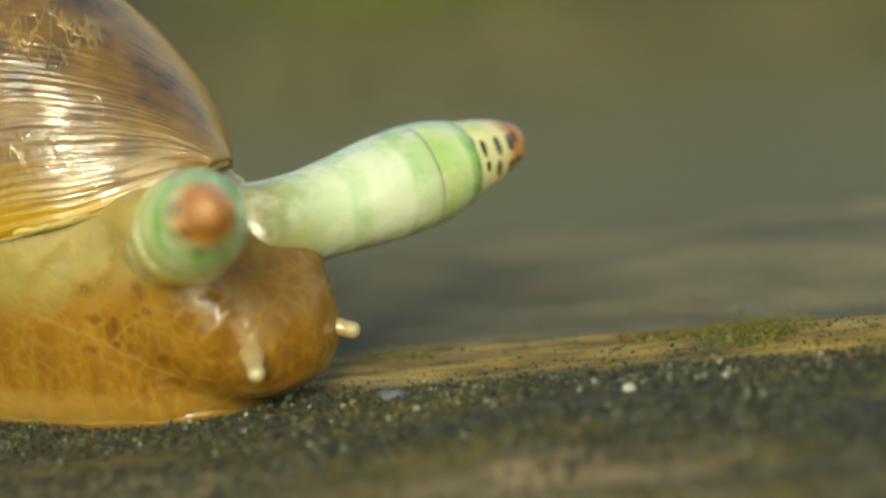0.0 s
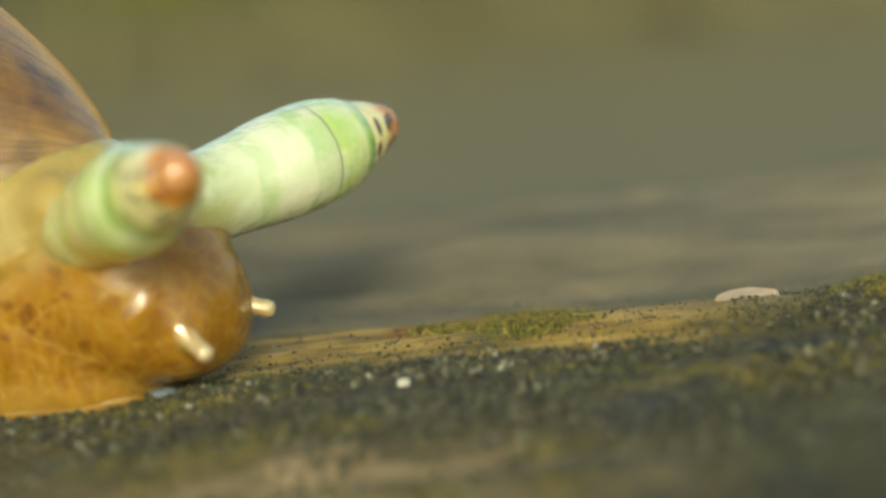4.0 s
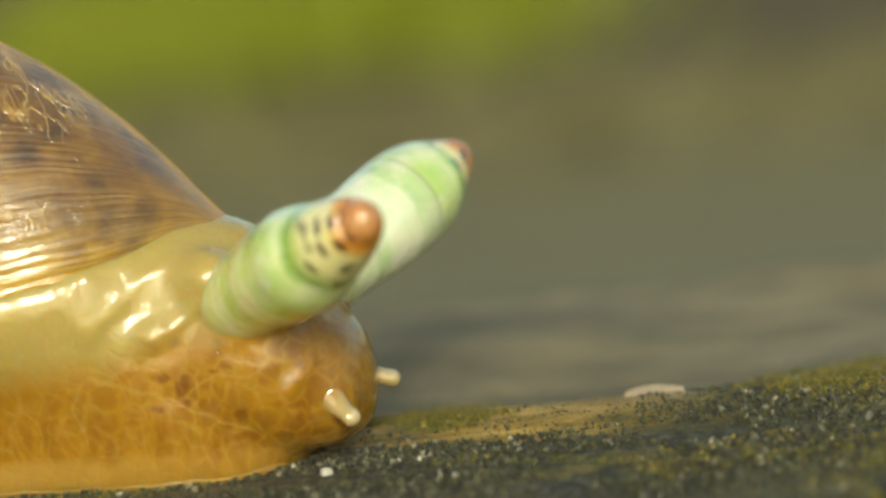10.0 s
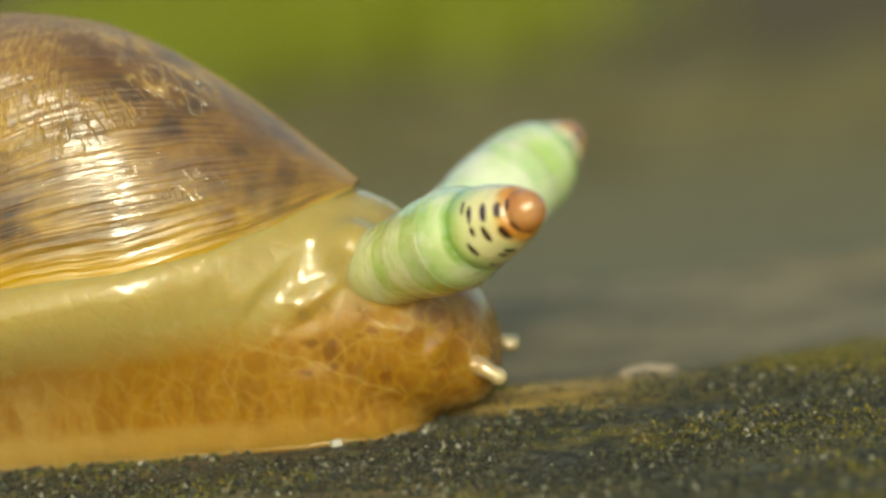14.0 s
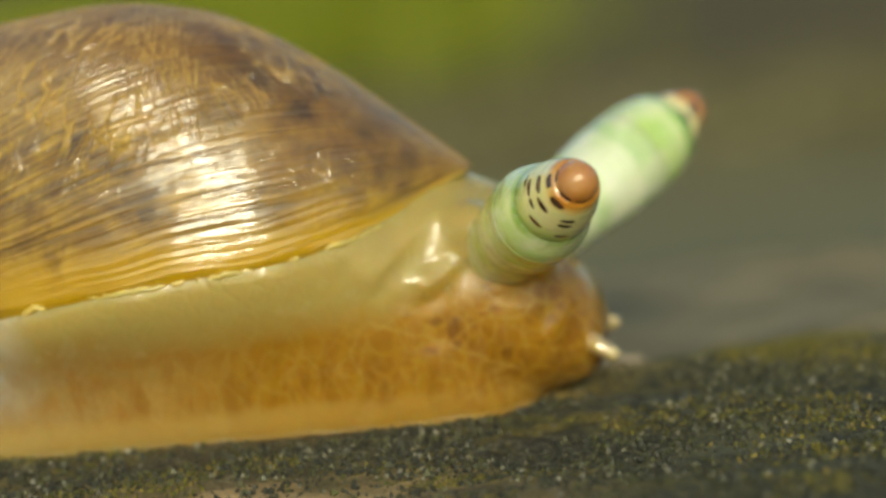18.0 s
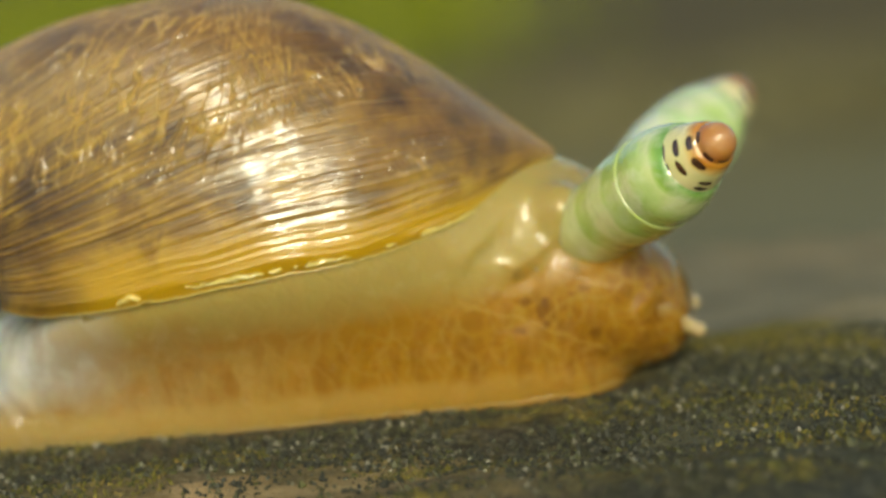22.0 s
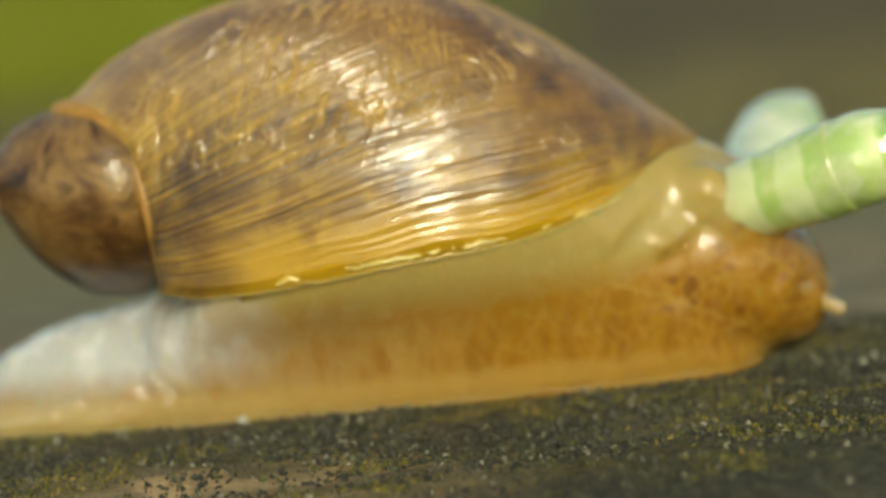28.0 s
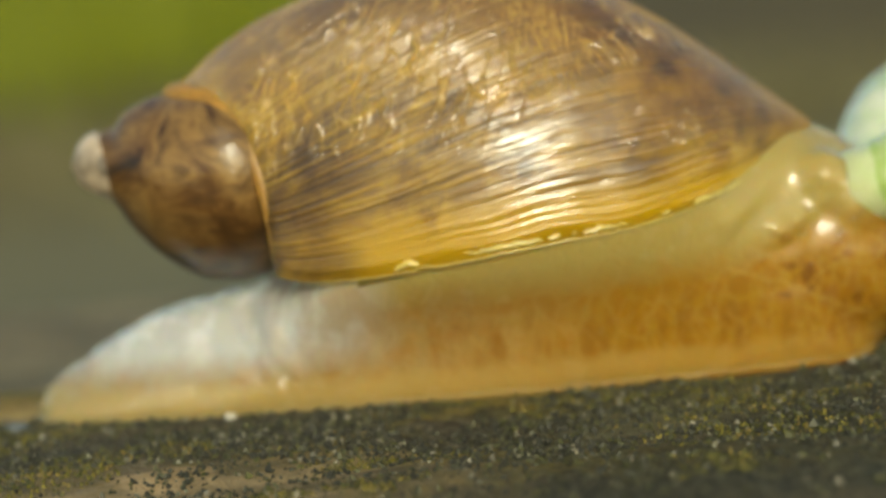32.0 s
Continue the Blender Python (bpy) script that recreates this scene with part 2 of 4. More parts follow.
        aside = n.math("ABSOLUTE", n.math("SUBTRACT", n.math("MULTIPLY", dz, ux), n.math("MULTIPLY", dx, uz)))
        vein = n.math("MULTIPLY", n.span(aside, width, width * 0.3), n.math("MULTIPLY", n.span(along, -0.1, 0.1), n.span(along, length + 0.1, length - 0.1)))
        flesh = n.mix(n.math("MULTIPLY", vein, 0.35), flesh, (0.42, 0.28, 0.075))
    hem = n.math("ADD", z, n.math("MULTIPLY", n.noise(p, 1.3, 3.0), 0.5))
    flesh = n.mix(n.math("MULTIPLY", n.span(hem, 0.98, 0.74), n.math("ADD", n.math("MULTIPLY", n.span(x, 0.5, -2.5), 0.45), 0.35)), flesh, n.mix(n.span(x, -14.0, -3.0), (0.36, 0.275, 0.115), (0.375, 0.23, 0.055)))
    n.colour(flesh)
    folds = n.math("ADD", n.math("MULTIPLY", net, 0.5), n.noise(p, 4.0, 5.0))
    n.relief(folds, 0.04, 0.3)
    runs = n.noise(n.place((480, 1000, 1000), (0, 40, 0)), 0.95, 1.2, 0.4)
    ribs = n.math("MULTIPLY", n.noise(n.place((1500, 500, 420), (0, -25, 0)), 1.7, 3.0, 0.5), n.span(x, -6.0, -11.0))
    n.glaze(n.math("ADD", n.math("ADD", n.math("MULTIPLY", runs, 0.8), n.math("MULTIPLY", n.noise(p, 2.4, 2.0, 0.4), 0.3)), n.math("MULTIPLY", ribs, 2.6)), 0.2, 0.9)
    n.gloss(n.ramp(n.noise(p, 1.2), (0.35, 0.14), (0.7, 0.34)))
    slick = n.math("MAXIMUM", n.span(z, 1.3, 2.3), n.math("MAXIMUM", n.span(x, -8.0, -11.0), n.span(x, 1.6, 2.0)))
    n.put(n.shader.inputs["Coat Weight"], n.math("ADD", n.math("MULTIPLY", slick, 0.5), 0.25))
    wet(n, 0.7, 0.5)
    return n.material


def foot_material():
    n = Nodes("foot_fringe", Roughness=0.35, Coat_Weight=0.4, Coat_Roughness=0.15)
    p = n.place()
    x = n.axis("X", p)
    base = n.mix(n.span(x, -14.0, -3.0), (0.32, 0.24, 0.104), (0.336, 0.184, 0.036))
    n.colour(n.mix(n.ramp(n.noise(p, 3.0), (0.4, 0.0), (0.7, 0.4)), base, (0.352, 0.16, 0.024)))
    n.relief(n.noise(p, 5.0, 5.0), 0.08, 0.4)
    wet(n, 0.6, 0.8)
    return n.material


def shell_material(spire=False):
    n = Nodes("shell_spire" if spire else "shell_horn", Roughness=0.3, Coat_Weight=1.0, Coat_Roughness=0.05, Coat_IOR=1.98, Specular_IOR_Level=0.2)
    p = n.place()
    x, z = n.axis("X", p), n.axis("Z", p)
    cloud = n.noise(p, 0.55, 5.0, 0.6, 0.6)
    if spire:
        lines = n.noise(n.place((300, 700, 1500), (0, 55, 0)), 1.6, 5.0, 0.6)
        base = n.ramp(cloud, (0.34, (0.015, 0.0066, 0.0024)), (0.45, (0.10, 0.046, 0.011)), (0.56, (0.25, 0.145, 0.046)), (0.66, (0.045, 0.02, 0.006)))
        base = n.mix(n.ramp(lines, (0.38, 0.6), (0.5, 0.0)), base, (0.056, 0.024, 0.008))
        # streaked tone that gets darker towards the whorl's lower side
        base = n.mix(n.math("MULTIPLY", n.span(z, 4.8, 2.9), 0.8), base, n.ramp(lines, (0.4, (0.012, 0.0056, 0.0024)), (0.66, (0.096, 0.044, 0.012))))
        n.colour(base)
        n.relief(n.math("ADD", lines, cloud), 0.12, 0.5)
        n.glaze(n.noise(p, 2.4, 4.0, 0.6), 0.09, 0.7)
        n.gloss(0.45)
        n.shader.inputs["Coat IOR"].default_value = 1.5
        n.put(n.shader.inputs["Coat Weight"], n.span(n.add("ShaderNodeLayerWeight", {"Blend": 0.5}).outputs["Facing"], 0.9, 0.5))
        return n.material
    # growth lines fan out from the seam
    grown = n.add("ShaderNodeSeparateXYZ", {"Vector": n.add("ShaderNodeTexCoord").outputs["UV"]})
    u, a = grown.outputs["X"], grown.outputs["Y"]
    spread = n.math("ADD", n.math("MULTIPLY", u, 1.7), n.math("MULTIPLY", n.math("POWER", u, 4.0), 3.5))
    fan = n.math("DIVIDE", a, n.math("ADD", spread, 1.0))
    fan = n.math("ADD", fan, n.math("MULTIPLY", n.noise(p, 0.5, 2.0), 0.008))

    def lined(along, across, detail, rough):
        way = n.add("ShaderNodeCombineXYZ", {"X": n.math("MULTIPLY", u, along), "Y": n.math("MULTIPLY", fan, across), "Z": 0.0})
        return n.noise(way, 1.0, detail, rough)

    lines, fine, film = lined(3.0, 190.0, 4.0, 0.55), lined(7.0, 420.0, 3.0, 0.6), lined(2.6, 190.0, 2.0, 0.5)
    base = n.ramp(cloud, (0.34, (0.075, 0.032, 0.0024)), (0.46, (0.25, 0.127, 0.0085)), (0.58, (0.42, 0.245, 0.02)), (0.70, (0.16, 0.072, 0.0055)))
    blot = n.ramp(n.noise(n.place((500, 700, 1100), (0, 20, 0)), 0.9, 5.0, 0.65), (0.5, 0.0), (0.68, 0.6))
    base = n.mix(blot, base, (0.108, 0.0438, 0.00522))
    crown = n.ramp(n.noise(p, 0.8, 4.0), (0.35, (0.101, 0.0401, 0.00568)), (0.65, (0.239, 0.117, 0.019)))
    base = n.mix(n.span(z, 6.4, 8.2), base, crown)
    # sky sheen on the shell's upper rear, painted as a paler tone
    painted_sheen = n.math("MULTIPLY", n.math("MULTIPLY", n.span(x, -5.5, -9.5), n.span(z, 5.0, 7.5)), n.span(n.noise(p, 0.6, 3.0), 0.3, 0.65))
    base = n.mix(n.math("MULTIPLY", painted_sheen, 0.35), base, (0.34, 0.248, 0.128))
    base = n.mix(n.ramp(lines, (0.37, 0.55), (0.47, 0.0)), base, (0.0618, 0.0248, 0.00237))
    base = n.mix(n.ramp(lines, (0.54, 0.0), (0.64, 0.3)), base, (0.541, 0.335, 0.0759))
    front = n.math("MULTIPLY", n.span(n.math("ADD", x, n.math("MULTIPLY", cloud, 2.0)), -5.0, -2.0), n.span(z, 4.3, 5.6))
    base = n.mix(n.math("MULTIPLY", front, 0.85), base, n.ramp(n.noise(p, 0.9, 4.0, 0.6), (0.38, (0.0502, 0.0212, 0.00237)), (0.48, (0.131, 0.0583, 0.00474)), (0.64, (0.239, 0.12, 0.0103))))
    base = n.mix(n.math("MULTIPLY", n.span(n.math("ADD", a, n.math("MULTIPLY", cloud, 0.06)), 0.10, 0.06), n.math("MULTIPLY", n.span(u, 0.02, 0.16), 0.85)), base, (0.50, 0.29, 0.007))
    stain = n.math("MULTIPLY", n.math("MULTIPLY", n.math("MAXIMUM", n.span(a, 0.05, 0.10), n.span(u, 0.14, 0.02)), n.span(a, 0.26, 0.14)), n.span(u, 0.5, 0.1))
    base = n.mix(n.math("MULTIPLY", stain, n.span(n.math("ADD", lines, n.math("MULTIPLY", cloud, 0.4)), 0.92, 0.62)), base, (0.058, 0.0277, 0.00474))
    # short wrinkles of the outer skin, leaning apart from the middle
    lean = n.math("SUBTRACT", n.math("MULTIPLY", n.span(u, 0.38, 0.52), 1.15), 0.62)
    across = n.math("ADD", u, n.math("MULTIPLY", a, lean))

    def wrinkled(dense, tall, shift, width):
        bent = n.math("ADD", across, n.math("MULTIPLY", n.noise(p, 1.1, 2.0), 0.016))
        way = n.add("ShaderNodeCombineXYZ", {"X": n.math("MULTIPLY", bent, dense), "Y": n.math("MULTIPLY", a, tall), "Z": shift})
        ridge = n.math("ABSOLUTE", n.math("SUBTRACT", n.noise(way, 1.0, 1.0, 0.4), 0.5))
        return n.span(ridge, width, 0.0)

    patchy = n.math("MULTIPLY", n.span(n.noise(p, 0.75, 3.0), 0.42, 0.58), n.math("MULTIPLY", n.span(a, 0.10, 0.22), n.span(a, 0.62, 0.48)))
    patchy = n.math("MULTIPLY", patchy, n.span(u, 0.8, 0.62))
    wrinkle = n.math("MULTIPLY", n.math("MAXIMUM", wrinkled(30.0, 11.0, 0.0, 0.03), wrinkled(46.0, 16.0, 7.0, 0.028)), patchy)
    base = n.mix(n.math("MULTIPLY", wrinkle, 0.6), base, (0.66, 0.41, 0.07))
    n.colour(base)
    height = n.math("ADD", n.math("ADD", lines, n.math("MULTIPLY", fine, 0.6)), n.math("MULTIPLY", wrinkle, 0.7))
    n.relief(height, 0.08, 0.7)
    dents = n.noise(n.place((900, 700, 800)), 0.9, 2.0, 0.45)
    streaks = n.math("MULTIPLY", film, n.math("ADD", n.math("MULTIPLY", n.span(a, 0.42, 0.2), 0.9), 0.35))
    n.glaze(n.math("ADD", n.math("ADD", n.math("MULTIPLY", streaks, 0.6), n.math("MULTIPLY", fine, 0.12)), n.math("ADD", n.math("MULTIPLY", dents, 0.4), n.math("MULTIPLY", wrinkle, 0.45))), 0.14, 1.0)
    n.gloss(n.ramp(cloud, (0.35, 0.28), (0.7, 0.42)))
    n.put(n.shader.inputs["Coat Weight"], n.span(n.add("ShaderNodeLayerWeight", {"Blend": 0.5}).outputs["Facing"], 0.9, 0.52))
    n.shader.inputs["Sheen Weight"].default_value = 0.4
    n.shader.inputs["Sheen Roughness"].default_value = 0.18
    n.shader.inputs["Sheen Tint"].default_value = (1.0, 0.55, 0.12, 1)
    wet(n, 0.2, 0.5, (1.0, 0.5, 0.12))
    return n.material


def plain(name, colour, rough=0.5, metal=0.0, vary=0.2, scale=3.0, seep=0.0, coat=0.0):
    """A single-coloured surface with grain and stains."""
    n = Nodes(name, Roughness=rough, Metallic=metal, Coat_Weight=coat, Coat_Roughness=0.1)
    p = n.place()
    darker = tuple(c * (1 - 2.2 * vary) for c in colour)
    n.colour(n.mix(n.ramp(n.noise(p, scale, 5.0), (0.35, 0.0), (0.68, 1.0)), darker, colour))
    n.relief(n.noise(p, scale * 2.5), 0.05, 0.4)
    if seep:
        wet(n, seep, 0.4)
    return n.material


def sac_material(name, stops, dots=None, seep=0.75, milk=0.5, film=1.9):
    """A banded, moist skin: stops are (height in mm, colour) along the stalk."""
    n = Nodes(name, Roughness=0.22, Coat_Weight=1.0, Coat_Roughness=0.04, Coat_IOR=film)
    p = n.place()
    z = n.axis("Z", p)
    wob = n.math("ADD", z, n.math("MULTIPLY", n.math("SUBTRACT", n.noise(p, 0.9, 2.0), 0.5), 0.45))
    low, high = stops[0][0], stops[-1][0]
    colour = n.ramp(n.span(wob, low, high), *[((h - low) / (high - low), c) for h, c in stops])
    pale = n.ramp(n.noise(p, 1.6, 5.0), (0.45, 0.0), (0.66, milk))
    colour = n.mix(n.ramp(n.noise(p, 1.1, 3.0), (0.50, 0.0), (0.66, 0.45)), colour, n.mix(1.0, colour, (0.62, 0.80, 0.48), "MULTIPLY"))
    colour = n.mix(pale, colour, (0.84, 0.85, 0.72))
    if dots:
        round_way = n.math("ARCTAN2", n.axis("Y", p), n.axis("X", p))
        grid = n.add("ShaderNodeCombineXYZ", {"X": n.math("MULTIPLY", round_way, 0.92), "Y": n.math("MULTIPLY", z, 3.7), "Z": 0.0})
        dotted = n.add("ShaderNodeTexVoronoi", {"Vector": grid, "Scale": 1.0, "Randomness": 0.75}, feature="F1")
        dotted.voronoi_dimensions = "2D"
        chance = n.add("ShaderNodeSeparateXYZ", {"Vector": dotted.outputs["Color"]}).outputs["X"]
        size = n.math("MULTIPLY", n.math("MULTIPLY", n.span(chance, -0.3, 0.7), 0.24), n.span(z, dots[0] - 0.9, dots[1]))
        edge = n.math("ADD", dotted.outputs["Distance"], n.math("MULTIPLY", n.noise(p, 5.0, 2.0), 0.14))
        spots = n.span(n.math("SUBTRACT", edge, size), 0.17, 0.13)
        spots = n.math("MULTIPLY", spots, n.span(chance, 0.18, 0.24))
        spots = n.math("MULTIPLY", spots, n.math("MULTIPLY", n.span(z, dots[0], dots[0] + 0.05), n.span(z, dots[1], dots[1] - 0.05)))
        colour = n.mix(spots, colour, (0.06, 0.018, 0.008))
    n.colour(colour)
    n.relief(n.noise(p, 2.2, 5.0), 0.05, 0.4)
    n.glaze(n.noise(p, 2.6, 2.0), 0.14, 0.9)
    wet(n, seep, 0.35, (0.8, 1.0, 0.5))
    return n.material


def plank_material():
    n = Nodes("mossy_weathered_plank", Roughness=0.85)
    p = n.place()
    x, y = n.axis("X", p), n.axis("Y", p)
    worn = n.span(x, 4.0, -3.0)
    drift = n.math("ADD", y, n.math("MULTIPLY", n.math("SUBTRACT", n.noise(n.place((150, 150, 150)), 1.0, 3.0), 0.5), 5.0))
    along = n.place((300, 1100, 1000))
    grain = n.noise(p, 3.6, 6.0, 0.72)
    base = n.ramp(grain, (0.38, (0.008, 0.008, 0.006)), (0.5, (0.048, 0.046, 0.034)), (0.61, (0.13, 0.12, 0.085)), (0.7, (0.28, 0.25, 0.18)))
    strip = n.math("MULTIPLY", n.span(drift, -3.6, -2.2), n.span(drift, 2.4, 0.8))
    patch = n.math("ADD", n.math("MULTIPLY", n.noise(along, 0.35, 3.0), 0.7), n.math("MULTIPLY", n.noise(p, 2.2, 4.0), 0.45))
    moss = n.ramp(n.math("ADD", patch, n.math("MULTIPLY", strip, 0.10)), (0.53, 0.0), (0.66, 0.65))
    green = n.ramp(n.noise(p, 1.3), (0.4, (0.095, 0.10, 0.014)), (0.6, (0.33, 0.24, 0.03)))
    base = n.mix(moss, base, green)
    pale = n.math("MULTIPLY", n.span(drift, -8.2, -9.4), n.span(drift, -12.5, -11.0))
    pale = n.math("ADD", n.math("MULTIPLY", n.math("MULTIPLY", n.math("ADD", pale, strip), worn), 0.12), n.math("MULTIPLY", worn, 0.04))
    base = n.mix(n.math("MULTIPLY", n.span(drift, -2.5, 1.5), 0.85), base, n.ramp(n.noise(n.place((250, 600, 1000)), 0.8, 4.0), (0.35, (0.17, 0.15, 0.095)), (0.65, (0.42, 0.34, 0.21))))
    streak = n.ramp(n.math("ADD", n.noise(n.place((150, 700, 1000)), 0.6, 4.0), pale), (0.585, 0.0), (0.68, 0.85))
    base = n.mix(streak, base, n.ramp(n.noise(p, 5.0, 4.0, 0.7), (0.36, (0.14, 0.10, 0.05)), (0.6, (0.46, 0.34, 0.19))))
    base = n.mix(n.math("MULTIPLY", n.span(x, -1.5, -6.0), 0.35), base, n.ramp(n.noise(along, 1.2, 5.0, 0.65), (0.38, (0.05, 0.042, 0.024)), (0.6, (0.30, 0.23, 0.12))))
    base = n.mix(n.math("MULTIPLY", n.math("MULTIPLY", n.span(x, 0.5, 5.0), n.span(drift, -1.0, -3.0)), 0.8), base, n.ramp(grain, (0.4, (0.016, 0.017, 0.010)), (0.7, (0.10, 0.095, 0.05))))
    bare = n.math("MULTIPLY", n.math("MULTIPLY", n.span(drift, -3.4, -2.2), n.span(drift, 2.5, 0.5)), n.span(x, 4.5, 0.0))
    bare = n.math("MULTIPLY", bare, n.span(n.noise(n.place((220, 800, 1000)), 0.9, 4.0, 0.6), 0.30, 0.48))
    base = n.mix(n.math("MULTIPLY", bare, 0.88), base, n.ramp(n.noise(along, 1.1, 5.0, 0.65), (0.38, (0.10, 0.075, 0.013)), (0.5, (0.52, 0.32, 0.055)), (0.64, (0.74, 0.51, 0.17))))
    for cx, cy, rx, ry, tint, weight in ((-3.1, 0.2, 1.5, 1.3, (0.34, 0.15, 0.012), 0.8), (-1.5, -1.4, 0.9, 0.9, (0.13, 0.16, 0.015), 0.8), (-4.25, -8.6, 1.1, 0.9, (0.52, 0.36, 0.19), 0.9), (5.2, -7.2, 1.9, 1.2, (0.17, 0.16, 0.09), 0.6)):
        far = n.math("ADD", n.math("POWER", n.math("ABSOLUTE", n.math("DIVIDE", n.math("SUBTRACT", x, cx), rx)), 2.0), n.math("POWER", n.math("ABSOLUTE", n.math("DIVIDE", n.math("SUBTRACT", y, cy), ry)), 2.0))
        far = n.math("ADD", far, n.math("MULTIPLY", n.math("SUBTRACT", n.noise(p, 1.4, 4.0), 0.5), 1.6))
        base = n.mix(n.math("MULTIPLY", n.span(far, 1.0, 0.5), weight), base, tint)
    fore = n.math("MULTIPLY", n.span(drift, -6.8, -9.0), n.span(x, 3.0, -2.0))
    base = n.mix(n.math("MULTIPLY", fore, 0.62), base, n.ramp(n.noise(n.place((260, 420, 1000)), 0.9, 4.0, 0.6), (0.36, (0.07, 0.06, 0.025)), (0.50, (0.27, 0.20, 0.10)), (0.60, (0.62, 0.45, 0.26))))
    n.colour(base)
    n.relief(n.noise(p, 6.0, 6.0, 0.7), 0.3, 0.9)
    n.gloss(n.ramp(n.noise(p, 8.0), (0.4, 0.55), (0.62, 0.95)))
    return n.material


def grit_material():
    n = Nodes("grit_grains", Roughness=0.6)
    island = n.add("ShaderNodeNewGeometry").outputs["Random Per Island"]
    p = n.place()
    tone = n.ramp(island, (0.0, (0.007, 0.0068, 0.004)), (0.38, (0.024, 0.024, 0.011)), (0.6, (0.050, 0.050, 0.025)), (0.7, (0.066, 0.068, 0.014)), (0.8, (0.105, 0.108, 0.012)), (0.94, (0.11, 0.102, 0.062)), (1.0, (0.46, 0.42, 0.32)))
    n.colour(n.mix(n.noise(p, 9.0), tone, (0.0375, 0.0375, 0.03)))
    n.gloss(n.ramp(island, (0.0, 0.85), (1.0, 0.35)))
    return n.material


SKIN, FOOT = skin_material(), foot_material()
SHELL, SPIRE = shell_material(), shell_material(True)
SUTURE = plain("shell_suture", (0.46, 0.24, 0.05), 0.5, vary=0.2, seep=0.4, coat=0.1)
LIP = plain("amber_rim", (0.66, 0.49, 0.14), 0.08, vary=0.1, seep=0.3, coat=1.0)
APEX = plain("apex_horn", (0.62, 0.50, 0.38), 0.35, vary=0.36, scale=2.0, coat=0.6)
MANTLE = plain("cream_mantle", (0.376, 0.288, 0.096), 0.2, vary=0.05, scale=0.8, seep=0.6, coat=0.9)
PEARL = sac_material("pale_feeler", [(-0.3, (0.32, 0.16, 0.02)), (0.15, (0.36, 0.19, 0.03)), (0.5, (0.42, 0.28, 0.10)), (1.0, (0.47, 0.38, 0.23))], seep=0.8, milk=0.1)
SHEATH = sac_material("pale_green_sheath", [(-0.8, (0.34, 0.25, 0.07)), (0.0, (0.44, 0.40, 0.16)), (0.5, (0.58, 0.64, 0.34)), (0.9, (0.62, 0.71, 0.38)), (0.98, (0.40, 0.54, 0.15)), (1.4, (0.50, 0.62, 0.24)), (1.52, (0.62, 0.72, 0.38)), (2.1, (0.60, 0.71, 0.35)), (2.2, (0.38, 0.54, 0.14)), (2.75, (0.44, 0.58, 0.18))], milk=0.3)
MILKY = sac_material("milky_mint_sheath", [(-0.8, (0.36, 0.30, 0.10)), (0.0, (0.48, 0.50, 0.24)), (0.5, (0.58, 0.66, 0.42)), (0.9, (0.66, 0.73, 0.52)), (0.98, (0.56, 0.68, 0.42)), (1.3, (0.62, 0.72, 0.47)), (1.4, (0.71, 0.76, 0.60)), (2.1, (0.68, 0.74, 0.54)), (2.2, (0.48, 0.63, 0.33)), (2.75, (0.50, 0.64, 0.30))], milk=0.5)
BAND = sac_material("green_band", [(2.0, (0.40, 0.58, 0.16)), (2.7, (0.46, 0.62, 0.20)), (2.95, (0.60, 0.72, 0.34)), (3.24, (0.66, 0.75, 0.40)), (3.36, (0.34, 0.53, 0.13)), (3.54, (0.13, 0.33, 0.03))])
TIP = sac_material("spotted_cream_tip", [(2.8, (0.16, 0.36, 0.04)), (3.3, (0.26, 0.46, 0.08)), (3.55, (0.56, 0.64, 0.24)), (3.8, (0.76, 0.74, 0.38)), (4.34, (0.80, 0.70, 0.38)), (4.43, (0.74, 0.48, 0.16)), (4.52, (0.60, 0.27, 0.04)), (4.7, (0.56, 0.17, 0.02))], dots=(3.45, 4.6), seep=0.4, milk=0.12)
CAP = sac_material("red_brown_cap", [(4.5, (0.52, 0.22, 0.04)), (4.72, (0.42, 0.15, 0.03)), (4.9, (0.46, 0.19, 0.05)), (5.2, (0.42, 0.19, 0.08))], dots=(4.3, 4.75), seep=0.2, milk=0.08, film=1.5)
PLANK, GRIT = plank_material(), grit_material()

# ---------------------------------------------------------------- ground: plank and what lies behind it


def plank_height(x, y):
    """Height of the worn plank's top in millimetres."""
    crest = 0.30 * math.exp(-((y + 1.6) / 1.3) ** 2) / (1 + math.exp(-(x + 2) / 1.5))
    dip = -0.5 / (1 + math.exp(-(y - 2.0) / 1.6))
    swell = 0.45 * rough_noise(x * 0.09, y * 0.16, 2.0, 2)
    fine = 0.10 * rough_noise(x * 0.8, y * 1.1, 5.0, 3)
    flat = 1 / (1 + math.exp(-(abs(y + 2.4) - 3.6) / 0.5))
    front = -0.02 * max(0.0, -8.0 - y) ** 1.3
    return crest + dip + front + (swell - 0.1) * (0.15 + 0.85 * flat) + fine * (0.3 + 0.7 * flat) - 0.05


